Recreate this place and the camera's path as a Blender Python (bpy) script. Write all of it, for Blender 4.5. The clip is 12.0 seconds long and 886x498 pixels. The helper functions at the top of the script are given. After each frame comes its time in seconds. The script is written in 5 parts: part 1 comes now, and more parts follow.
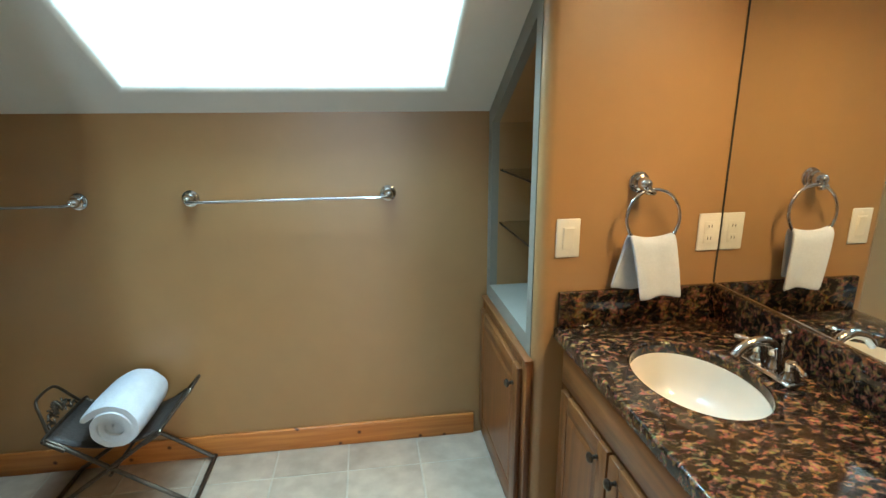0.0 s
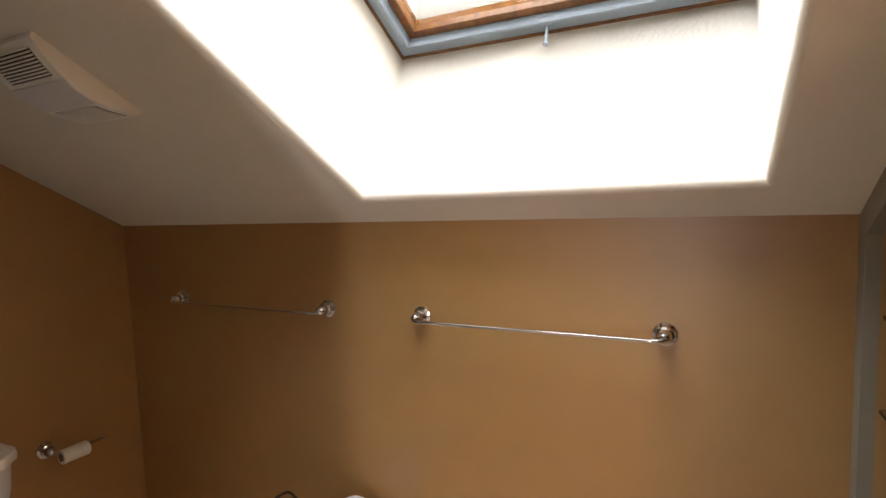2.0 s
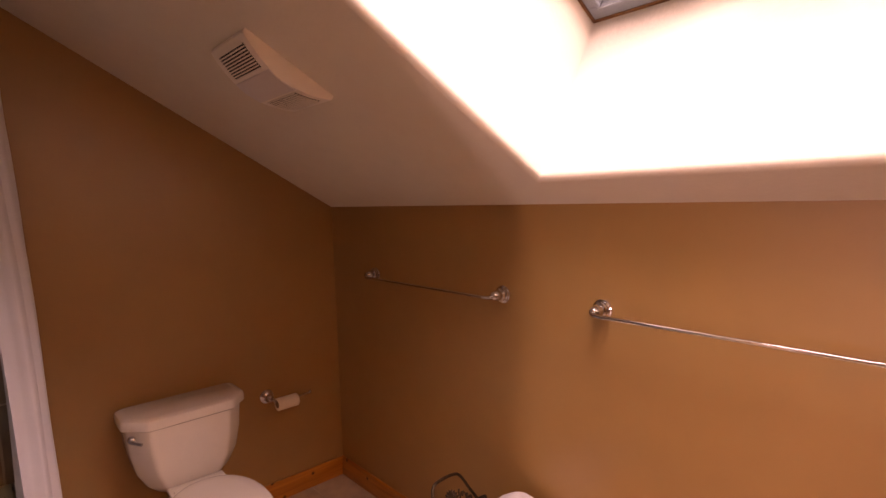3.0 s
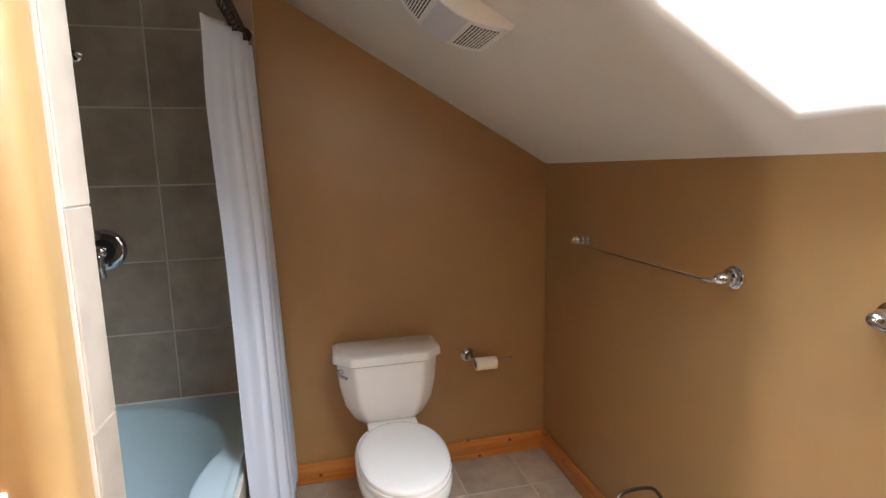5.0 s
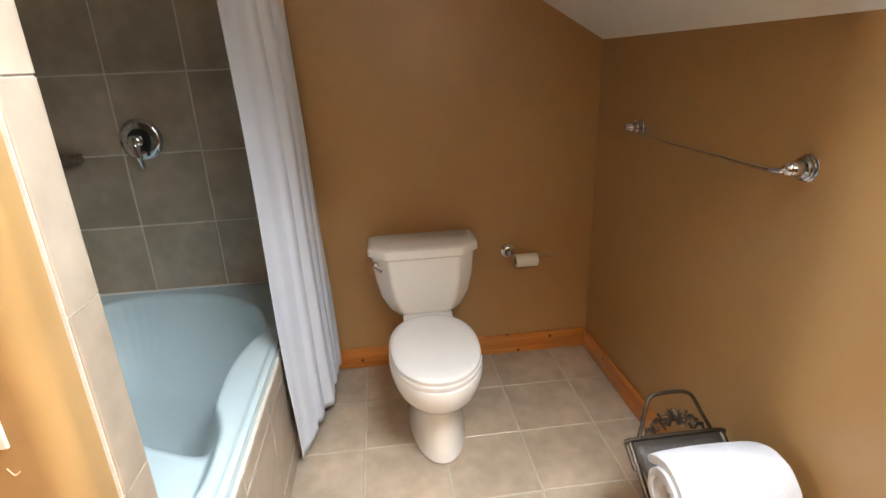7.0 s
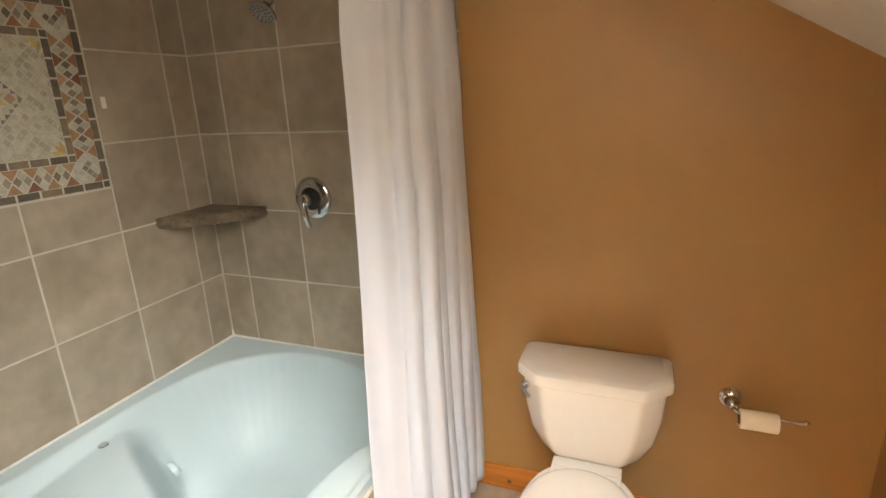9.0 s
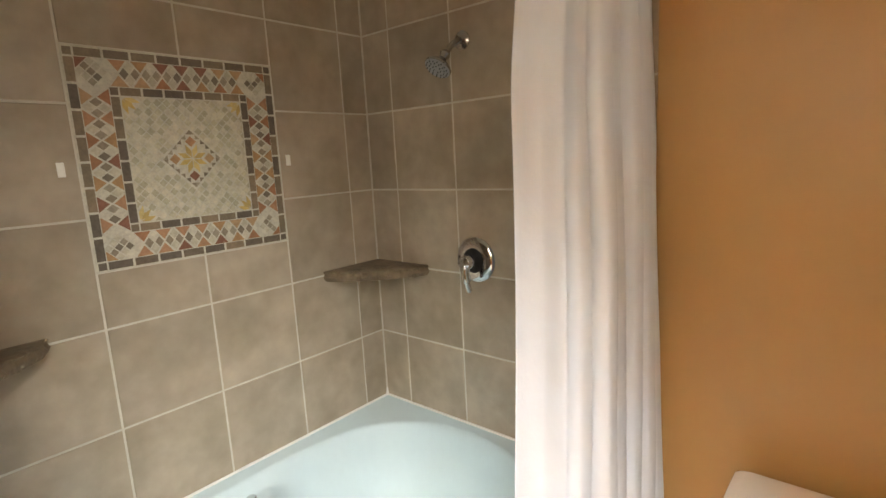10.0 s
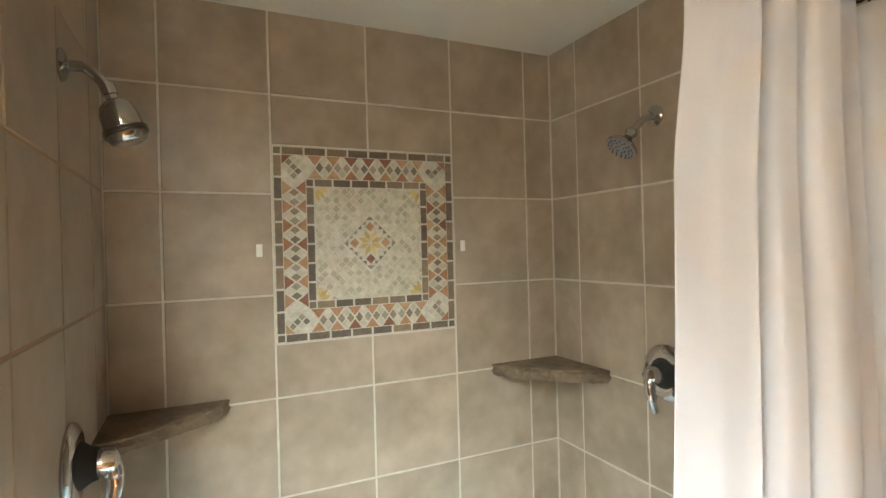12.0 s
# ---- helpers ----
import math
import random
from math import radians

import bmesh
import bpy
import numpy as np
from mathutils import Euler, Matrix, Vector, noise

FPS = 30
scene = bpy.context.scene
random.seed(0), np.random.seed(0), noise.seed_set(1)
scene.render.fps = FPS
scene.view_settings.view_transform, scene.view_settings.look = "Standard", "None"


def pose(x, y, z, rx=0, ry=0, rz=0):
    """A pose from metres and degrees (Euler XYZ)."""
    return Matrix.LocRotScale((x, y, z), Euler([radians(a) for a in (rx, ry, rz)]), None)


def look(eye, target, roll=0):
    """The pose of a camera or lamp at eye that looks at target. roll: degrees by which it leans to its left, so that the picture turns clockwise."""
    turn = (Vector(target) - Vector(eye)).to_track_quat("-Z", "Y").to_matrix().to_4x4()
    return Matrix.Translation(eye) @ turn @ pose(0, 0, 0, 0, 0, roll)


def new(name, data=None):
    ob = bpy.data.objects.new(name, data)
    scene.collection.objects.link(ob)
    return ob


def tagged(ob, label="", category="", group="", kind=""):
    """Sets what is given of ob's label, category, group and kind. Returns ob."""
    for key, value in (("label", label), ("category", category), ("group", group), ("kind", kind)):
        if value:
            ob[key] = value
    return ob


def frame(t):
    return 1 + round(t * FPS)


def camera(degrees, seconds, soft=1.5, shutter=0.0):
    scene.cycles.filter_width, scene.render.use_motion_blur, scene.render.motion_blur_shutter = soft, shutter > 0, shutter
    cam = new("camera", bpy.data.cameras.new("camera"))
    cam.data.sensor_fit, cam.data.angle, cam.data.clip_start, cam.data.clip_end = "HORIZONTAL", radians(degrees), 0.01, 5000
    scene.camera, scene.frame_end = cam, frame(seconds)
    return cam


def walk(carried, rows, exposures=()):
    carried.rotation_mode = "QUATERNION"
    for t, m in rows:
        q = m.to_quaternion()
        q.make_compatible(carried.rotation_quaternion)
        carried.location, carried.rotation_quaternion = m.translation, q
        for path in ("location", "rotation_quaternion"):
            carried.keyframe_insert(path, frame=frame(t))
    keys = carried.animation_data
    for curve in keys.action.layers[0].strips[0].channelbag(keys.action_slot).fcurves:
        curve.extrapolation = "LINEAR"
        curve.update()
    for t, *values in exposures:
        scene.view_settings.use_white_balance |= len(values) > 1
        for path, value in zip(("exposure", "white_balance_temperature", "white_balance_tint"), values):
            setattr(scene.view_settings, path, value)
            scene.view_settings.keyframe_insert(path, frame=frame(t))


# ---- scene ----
cam = camera(81.0, 12.0)
PATH = [
    (0, (0.1, 0.135, 1.439), (0.381, 2.05, 0.936), -0.4),
    (0.5, (0.168, 0.286, 1.474), (0.216, 2.24, 1.049), -0.8),
    (1, (0.216, 0.41, 1.493), (-0.023, 2.368, 1.165), -1.5),
    (1.5, (0.249, 0.584, 1.509), (-0.31, 2.49, 1.282), -2.0),
    (2, (0.267, 0.724, 1.508), (-0.62, 2.507, 1.331), -1.9),
    (2.5, (0.271, 0.816, 1.496), (-0.947, 2.392, 1.321), -1.7),
    (3, (0.257, 0.858, 1.478), (-1.228, 2.184, 1.284), -1.6),
    (3.5, (0.207, 0.932, 1.467), (-1.46, 2.014, 1.241), -1.6),
    (5.3, (0.163, 1.176, 1.42), (-1.765, 1.576, 1.07), -1.3),
    (5.5, (0.161, 1.183, 1.408), (-1.766, 1.551, 1.017), -1.6),
    (6, (0.161, 1.208, 1.386), (-1.748, 1.52, 0.875), -2.2),
    (6.5, (0.145, 1.239, 1.372), (-1.741, 1.51, 0.762), -2.5),
    (6.7, (0.125, 1.254, 1.375), (-1.75, 1.508, 0.73), -2.5),
    (8.3, (-0.252, 1.498, 1.479), (-2.11, 1.225, 0.791), -1.3),
    (8.5, (-0.336, 1.533, 1.458), (-2.186, 1.122, 0.821), -2.1),
    (9, (-0.476, 1.536, 1.497), (-2.259, 0.823, 0.937), -2.5),
    (9.5, (-0.594, 1.493, 1.509), (-2.244, 0.463, 1.048), -2.6),
    (10, (-0.692, 1.433, 1.51), (-2.185, 0.149, 1.163), -3.0),
    (10.5, (-0.744, 1.417, 1.522), (-2.081, -0.051, 1.286), -3.2),
    (11, (-0.825, 1.421, 1.537), (-1.988, -0.2, 1.405), -3.0),
    (11.5, (-0.893, 1.419, 1.538), (-1.886, -0.315, 1.487), -2.2),
    (12, (-0.937, 1.427, 1.522), (-1.78, -0.386, 1.519), -1.5),
]
EXPOSURES = [(0, -0.5, 6000, 8), (0.5, -0.55, 6000, 8), (1.0, -0.72, 5800, 4), (1.5, -0.78, 5900, 6), (2.0, -0.82, 9000, 42), (2.5, -0.94, 14000, 84), (3.0, -0.88, 14500, 92), (3.5, -0.48, 8200, 48), (5.5, 0.08, 7500, 36), (6.5, 0.08, 7700, 35), (8.5, 0.64, 10000, 38), (10.5, 1.2, 9600, 36), (12, 1.54, 8900, 31)]
walk(cam, [(t, look(eye, target, roll)) for t, eye, target, roll in PATH], EXPOSURES)

# ---- world and light ----
world = bpy.data.worlds.new("world")
scene.world = world
world.use_nodes = True
wn = world.node_tree
sky = wn.nodes.new("ShaderNodeTexSky")
sky.sky_type, sky.sun_disc = "NISHITA", False
sky.sun_elevation, sky.sun_rotation = radians(26), radians(200)
wn.nodes["Background"].inputs["Strength"].default_value = 0.12
wn.links.new(sky.outputs[0], wn.nodes["Background"].inputs["Color"])

sun = new("sun", bpy.data.lights.new("sun", "SUN"))
sun.data.energy, sun.data.angle, sun.data.color = 2.5, radians(0.5), (1.0, 0.95, 0.88)
sun.matrix_world = pose(0, 0, 8, 64, 0, -20)

# ---- plan, in metres ----
SL, Y_K, Z_K = 0.583, 2.235, 1.45          # slope of the ceiling, knee wall
Y_FLAT, Z_FLAT = 0.863, 2.25               # where the slope meets the flat ceiling
X_W, X_WT, Y_ST, X_ET = -2.15, -2.165, -0.205, -0.70
X_PE, Y_PN = -0.53, 0.832                  # partition beside the tub
X_E, Y_OR, X_NI = 1.19, 1.575, 0.60        # mirror wall, vanity end wall, niche front
Y_BACK = -1.1
SKX0, SKX1, SKY0, SKY1 = -0.705, 0.398, 2.105, 1.03
NY, NZ = SL / math.hypot(SL, 1), 1 / math.hypot(SL, 1)   # normal of the slope, upwards
DEEP = 0.60                                # depth of the skylight shaft


def slope_z(y):
    return Z_K + SL * (Y_K - y)


# daylight standing in the skylight's opening
mid_y = (SKY0 + SKY1) / 2
day = new("skylight_daylight", bpy.data.lights.new("skylight_daylight", "AREA"))
day.data.shape, day.data.size, day.data.size_y = "RECTANGLE", 0.86, 0.98
day.data.energy, day.data.color, day.data.spread = 84, (0.54, 0.83, 1.0), radians(140)
d0 = Vector((0.5 * (SKX0 + SKX1), mid_y + NY * (DEEP + 0.12), slope_z(mid_y) + NZ * (DEEP + 0.12)))
day.matrix_world = look(d0, d0 - Vector((0, 0.26, 0.966)))

# warm vanity bulbs
BULBS = [(1.06, y, 1.97) for y in (0.64, 0.96)]
for p in BULBS:
    b = new("vanity_bulb_light", bpy.data.lights.new("vanity_bulb_light", "POINT"))
    b.data.energy, b.data.color, b.data.shadow_soft_size = 38, (1.0, 0.74, 0.39), 0.03
    b.location = (p[0], p[1], p[2] - 0.006)


# unseen lamp behind an added gap, throwing a cool band on the knee wall
GAP_X0, GAP_X1, GAP_Z = -0.17, 0.23, 2.03
band_fill = new("wall_band_fill", bpy.data.lights.new("wall_band_fill", "AREA"))
band_fill.data.shape, band_fill.data.size, band_fill.data.size_y = "RECTANGLE", 0.25, 1.7
band_fill.data.energy, band_fill.data.color = 66, (0.60, 0.83, 1.0)
band_fill.matrix_world = look((0.19, Y_BACK - 1.1, 1.05), (0.0, 2.0, 1.05))


# ---- materials ----
def material(name, base, rough=0.5, metal=0.0, var=0.12, scale=3.0, fine=40.0, bump=0.05, bump_scale=120.0, tint=None, spread=0.0, coat=0.0, spec=0.5):
    """Principled surface with variation at two scales and a fine relief; tint: the colour of the stains; spread: tone from piece to piece."""
    m = bpy.data.materials.new(name)
    m.use_nodes = True
    nt, b = m.node_tree, m.node_tree.nodes["Principled BSDF"]
    co = nt.nodes.new("ShaderNodeTexCoord").outputs["Object"]
    if spread:
        far = nt.nodes.new("ShaderNodeVectorMath")
        far.operation = "MULTIPLY_ADD"
        far.inputs[1].default_value = (41.0, 67.0, 23.0)
        nt.links.new(nt.nodes.new("ShaderNodeObjectInfo").outputs["Random"], far.inputs[0])
        nt.links.new(co, far.inputs[2])
        co = far.outputs[0]
    def noise_at(s, detail=4):
        n = nt.nodes.new("ShaderNodeTexNoise")
        n.inputs["Scale"].default_value, n.inputs["Detail"].default_value = s, detail
        nt.links.new(co, n.inputs["Vector"])
        return n.outputs["Fac"]
    def mix(a, c, fac, kind="MIX"):
        n = nt.nodes.new("ShaderNodeMix")
        n.data_type, n.blend_type = "RGBA", kind
        for sock, v in ((n.inputs[0], fac), (n.inputs[6], a), (n.inputs[7], c)):
            if isinstance(v, (tuple, list)):
                sock.default_value = (*v, 1)
            elif isinstance(v, (int, float)):
                sock.default_value = v
            else:
                nt.links.new(v, sock)
        return n.outputs[2]
    def ramp(v, lo, hi):
        n = nt.nodes.new("ShaderNodeMapRange")
        n.inputs[1].default_value, n.inputs[2].default_value = lo, hi
        nt.links.new(v, n.inputs[0])
        return n.outputs[0]
    dark = tuple(c * (1 - var) for c in base)
    light = tuple(min(1, c * (1 + var)) for c in base)
    col = mix(tint or dark, light, ramp(noise_at(scale), 0.35, 0.65))
    col = mix(col, mix(dark, light, ramp(noise_at(fine), 0.3, 0.7)), 0.45)
    if spread:
        rnd = nt.nodes.new("ShaderNodeObjectInfo").outputs["Random"]
        hsv = nt.nodes.new("ShaderNodeHueSaturation")
        mr = nt.nodes.new("ShaderNodeMapRange")
        mr.inputs[3].default_value, mr.inputs[4].default_value = 1 - spread, 1 + spread
        nt.links.new(rnd, mr.inputs[0])
        nt.links.new(mr.outputs[0], hsv.inputs["Value"])
        nt.links.new(col, hsv.inputs["Color"])
        col = hsv.outputs[0]
    nt.links.new(col, b.inputs["Base Color"])
    b.inputs["Metallic"].default_value = metal
    b.inputs["Coat Weight"].default_value = coat
    b.inputs["Specular IOR Level"].default_value = spec
    rr = nt.nodes.new("ShaderNodeMapRange")
    rr.inputs[3].default_value, rr.inputs[4].default_value = max(0.02, rough * 0.8), min(1, rough * 1.2)
    nt.links.new(noise_at(scale * 2.3), rr.inputs[0])
    nt.links.new(rr.outputs[0], b.inputs["Roughness"])
    if bump:
        bp = nt.nodes.new("ShaderNodeBump")
        bp.inputs["Strength"].default_value, bp.inputs["Distance"].default_value = bump, 0.01
        nt.links.new(noise_at(bump_scale, 3), bp.inputs["Height"])
        nt.links.new(bp.outputs[0], b.inputs["Normal"])
    return m


PAINT = material("caramel_wall_paint", (0.345, 0.187, 0.071), 0.36, var=0.06, scale=1.3, fine=9, bump=0.04, bump_scale=38, spec=0.6)
CREAM = material("cream_ceiling_paint", (0.66, 0.61, 0.53), 0.7, var=0.03, scale=1.1, fine=14, bump=0.10, bump_scale=70)
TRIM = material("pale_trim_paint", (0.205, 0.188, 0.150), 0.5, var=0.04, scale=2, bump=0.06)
SCUFF = material("pale_paint_scuff", (0.62, 0.44, 0.28), 0.7, bump=0)
PLASTER = material("plaster_core", (0.6, 0.58, 0.54), 0.8)
TILE = material("grey_beige_stone_tile", (0.375, 0.290, 0.218), 0.34, var=0.20, scale=4.5, fine=16, bump=0.05, bump_scale=35, tint=(0.285, 0.218, 0.152), spread=0.07)
FTILE = material("beige_floor_tile", (0.390, 0.300, 0.220), 0.34, var=0.22, scale=5, fine=18, bump=0.06, bump_scale=35, tint=(0.305, 0.232, 0.168), spread=0.06)
GROUT = material("pale_grout", (0.58, 0.53, 0.45), 0.9, var=0.12, scale=14, bump=0.2, bump_scale=300)
FGROUT = material("beige_floor_grout", (0.44, 0.38, 0.30), 0.9, var=0.15, scale=12, bump=0.2, bump_scale=300)
CHROME = material("chrome", (0.60, 0.60, 0.61), 0.045, 1.0, var=0.03, bump=0)
BRONZE = material("dark_bronze", (0.085, 0.065, 0.046), 0.36, 0.85, var=0.35, scale=30, fine=150, bump=0.2, bump_scale=200)
PORC = material("white_porcelain", (0.73, 0.70, 0.65), 0.12, var=0.02, bump=0, coat=0.4)
ACRYL = material("white_acrylic", (0.51, 0.63, 0.64), 0.42, var=0.02, bump=0, coat=0.05, spec=0.3)
PLASTIC = material("ivory_plastic", (0.72, 0.66, 0.55), 0.35, var=0.03, bump=0)
WHITEP = material("white_plastic", (0.78, 0.75, 0.70), 0.4, var=0.03, bump=0)
DARK = material("near_black", (0.02, 0.018, 0.016), 0.8)
CLOTH = material("white_terry_towel", (0.74, 0.75, 0.77), 0.95, var=0.06, scale=20, fine=160, bump=0.7, bump_scale=420)
CURT = material("white_curtain_cotton", (0.63, 0.68, 0.75), 0.85, var=0.03, scale=3, fine=9, bump=0.05, bump_scale=60)
PAPER = material("toilet_paper", (0.80, 0.74, 0.64), 0.95, var=0.04, bump=0.2)
BISCUIT = material("ivory_porcelain", (0.62, 0.56, 0.46), 0.10, var=0.02, bump=0, coat=0.4)
# chrome with the shower heads' dark reflections put into its colour
DARKCHROME = material("darkened_chrome", (0.46, 0.45, 0.44), 0.07, 1.0, var=0.05, bump=0)
SHELF = material("brown_slate", (0.18, 0.122, 0.076), 0.85, var=0.35, scale=14, fine=60, bump=0.5, bump_scale=60)
BLUEGREY = material("blue_grey_window_metal", (0.23, 0.29, 0.33), 0.45, var=0.06, bump=0.03)


def wood(name, a, c, knots=True, grain=(1.2, 22, 22), rough=0.35):
    m = bpy.data.materials.new(name)
    m.use_nodes = True
    nt, b = m.node_tree, m.node_tree.nodes["Principled BSDF"]
    tc = nt.nodes.new("ShaderNodeTexCoord").outputs["Object"]
    mp = nt.nodes.new("ShaderNodeMapping")
    mp.inputs["Scale"].default_value = grain
    nt.links.new(tc, mp.inputs[0])
    n = nt.nodes.new("ShaderNodeTexNoise")
    n.inputs["Scale"].default_value, n.inputs["Detail"].default_value, n.inputs["Distortion"].default_value = 2.2, 6, 0.6
    nt.links.new(mp.outputs[0], n.inputs["Vector"])
    cr = nt.nodes.new("ShaderNodeValToRGB")
    cr.color_ramp.elements[0].position, cr.color_ramp.elements[1].position = 0.3, 0.7
    cr.color_ramp.elements[0].color, cr.color_ramp.elements[1].color = (*a, 1), (*c, 1)
    nt.links.new(n.outputs["Fac"], cr.inputs[0])
    out = cr.outputs[0]
    if knots:
        v = nt.nodes.new("ShaderNodeTexVoronoi")
        v.voronoi_dimensions = "2D"
        v.inputs["Scale"].default_value = 6.5
        apart, along, flat = nt.nodes.new("ShaderNodeSeparateXYZ"), nt.nodes.new("ShaderNodeMath"), nt.nodes.new("ShaderNodeCombineXYZ")
        nt.links.new(tc, apart.inputs[0])
        nt.links.new(apart.outputs[0], along.inputs[0])
        nt.links.new(apart.outputs[1], along.inputs[1])
        nt.links.new(along.outputs[0], flat.inputs[0])
        nt.links.new(apart.outputs[2], flat.inputs[1])
        nt.links.new(flat.outputs[0], v.inputs["Vector"])
        mr = nt.nodes.new("ShaderNodeMapRange")
        mr.inputs[1].default_value, mr.inputs[2].default_value = 0.03, 0.075
        nt.links.new(v.outputs["Distance"], mr.inputs[0])
        mx = nt.nodes.new("ShaderNodeMix")
        mx.data_type = "RGBA"
        mx.inputs[6].default_value = (a[0] * 0.25, a[1] * 0.2, a[2] * 0.2, 1)
        nt.links.new(mr.outputs[0], mx.inputs[0])
        nt.links.new(out, mx.inputs[7])
        out = mx.outputs[2]
    nt.links.new(out, b.inputs["Base Color"])
    b.inputs["Roughness"].default_value = rough
    bp = nt.nodes.new("ShaderNodeBump")
    bp.inputs["Strength"].default_value, bp.inputs["Distance"].default_value = 0.12, 0.004
    nt.links.new(n.outputs["Fac"], bp.inputs["Height"])
    nt.links.new(bp.outputs[0], b.inputs["Normal"])
    return m


PINE = wood("honey_pine", (0.38, 0.112, 0.018), (0.58, 0.215, 0.043))
PINE_Y = wood("honey_pine_cross", (0.38, 0.112, 0.018), (0.58, 0.215, 0.043), grain=(22, 1.2, 22))
ALDER = wood("knotty_alder", (0.098, 0.032, 0.008), (0.200, 0.072, 0.018), knots=False, grain=(20, 20, 1.2))
ALDER_Y = wood("knotty_alder_rail", (0.098, 0.032, 0.008), (0.200, 0.072, 0.018), knots=False, grain=(20, 1.2, 20))


def granite():
    m = bpy.data.materials.new("brown_granite")
    m.use_nodes = True
    nt, b = m.node_tree, m.node_tree.nodes["Principled BSDF"]
    tc = nt.nodes.new("ShaderNodeTexCoord").outputs["Object"]
    mp = nt.nodes.new("ShaderNodeMapping")
    mp.inputs["Rotation"].default_value = (0, 0, 0.7)
    mp.inputs["Scale"].default_value = (1, 1.5, 1.25)
    nt.links.new(tc, mp.inputs[0])
    n = nt.nodes.new("ShaderNodeTexNoise")
    n.inputs["Scale"].default_value, n.inputs["Detail"].default_value, n.inputs["Roughness"].default_value, n.inputs["Distortion"].default_value = 38, 9, 0.66, 0.5
    nt.links.new(mp.outputs[0], n.inputs["Vector"])
    cr = nt.nodes.new("ShaderNodeValToRGB")
    cr.color_ramp.elements[0].position, cr.color_ramp.elements[0].color = 0.415, (0.008, 0.006, 0.005, 1)
    cr.color_ramp.elements[1].position, cr.color_ramp.elements[1].color = 0.71, (0.37, 0.185, 0.088, 1)
    for pos, c in ((0.48, (0.030, 0.017, 0.010)), (0.535, (0.092, 0.045, 0.022)), (0.60, (0.185, 0.095, 0.045))):
        e = cr.color_ramp.elements.new(pos)
        e.color = (*c, 1)
    nt.links.new(n.outputs["Fac"], cr.inputs[0])
    v = nt.nodes.new("ShaderNodeTexVoronoi")
    v.inputs["Scale"].default_value = 130
    nt.links.new(tc, v.inputs["Vector"])
    mx = nt.nodes.new("ShaderNodeMix")
    mx.data_type, mx.blend_type = "RGBA", "MULTIPLY"
    mx.inputs[0].default_value = 0.55
    nt.links.new(cr.outputs[0], mx.inputs[6])
    nt.links.new(v.outputs["Color"], mx.inputs[7])
    nt.links.new(mx.outputs[2], b.inputs["Base Color"])
    b.inputs["Roughness"].default_value = 0.07
    return m


GRANITE = granite()


def plain(name, colour, rough, metal=0.0, transmission=0.0, emit=0.0):
    m = bpy.data.materials.new(name)
    m.use_nodes = True
    b = m.node_tree.nodes["Principled BSDF"]
    b.inputs["Base Color"].default_value, b.inputs["Roughness"].default_value, b.inputs["Metallic"].default_value = (*colour, 1), rough, metal
    b.inputs["Transmission Weight"].default_value = transmission
    if emit:
        b.inputs["Emission Color"].default_value, b.inputs["Emission Strength"].default_value = (*colour, 1), emit
    return m


MIRROR = plain("mirror_silver", (0.86, 0.88, 0.87), 0.01, 1.0)
GLASS = plain("clear_glass", (0.90, 0.96, 0.94), 0.02, 0, 1.0)
SHADE = plain("lit_frosted_shade", (1.0, 0.70, 0.38), 0.5, 0, 0, 15.0)


# ---- mesh helpers ----
def box(bm, x0, x1, y0, y1, z0, z1, bevel=0.0, seg=2):
    r = bmesh.ops.create_cube(bm, size=1, matrix=Matrix.Translation(((x0 + x1) / 2, (y0 + y1) / 2, (z0 + z1) / 2)) @ Matrix.Diagonal((abs(x1 - x0), abs(y1 - y0), abs(z1 - z0), 1)))
    if bevel:
        es = {e for v in r["verts"] for e in v.link_edges}
        bmesh.ops.bevel(bm, geom=list(es), offset=bevel, segments=seg, affect="EDGES", profile=0.5)
    return bm


def cyl(bm, a, b, r, r2=None, seg=20):
    a, b = Vector(a), Vector(b)
    m = Matrix.Translation((a + b) / 2) @ (b - a).to_track_quat("Z", "Y").to_matrix().to_4x4()
    bmesh.ops.create_cone(bm, cap_ends=True, segments=seg, radius1=r, radius2=r if r2 is None else r2, depth=(b - a).length, matrix=m)
    return bm


def lathe(bm, a, axis, profile, seg=24):
    """Turned solid: profile is rows of (distance along the axis, radius)."""
    q = Vector(axis).to_track_quat("Z", "Y")
    rings = []
    for h, r in profile:
        rings.append([bm.verts.new(Vector(a) + q @ Vector((r * math.cos(k * math.tau / seg), r * math.sin(k * math.tau / seg), h))) for k in range(seg)])
    for lo, hi in zip(rings, rings[1:]):
        for k in range(seg):
            bm.faces.new((lo[k], lo[(k + 1) % seg], hi[(k + 1) % seg], hi[k]))
    bm.faces.new(rings[0][::-1])
    bm.faces.new(rings[-1])
    return bm


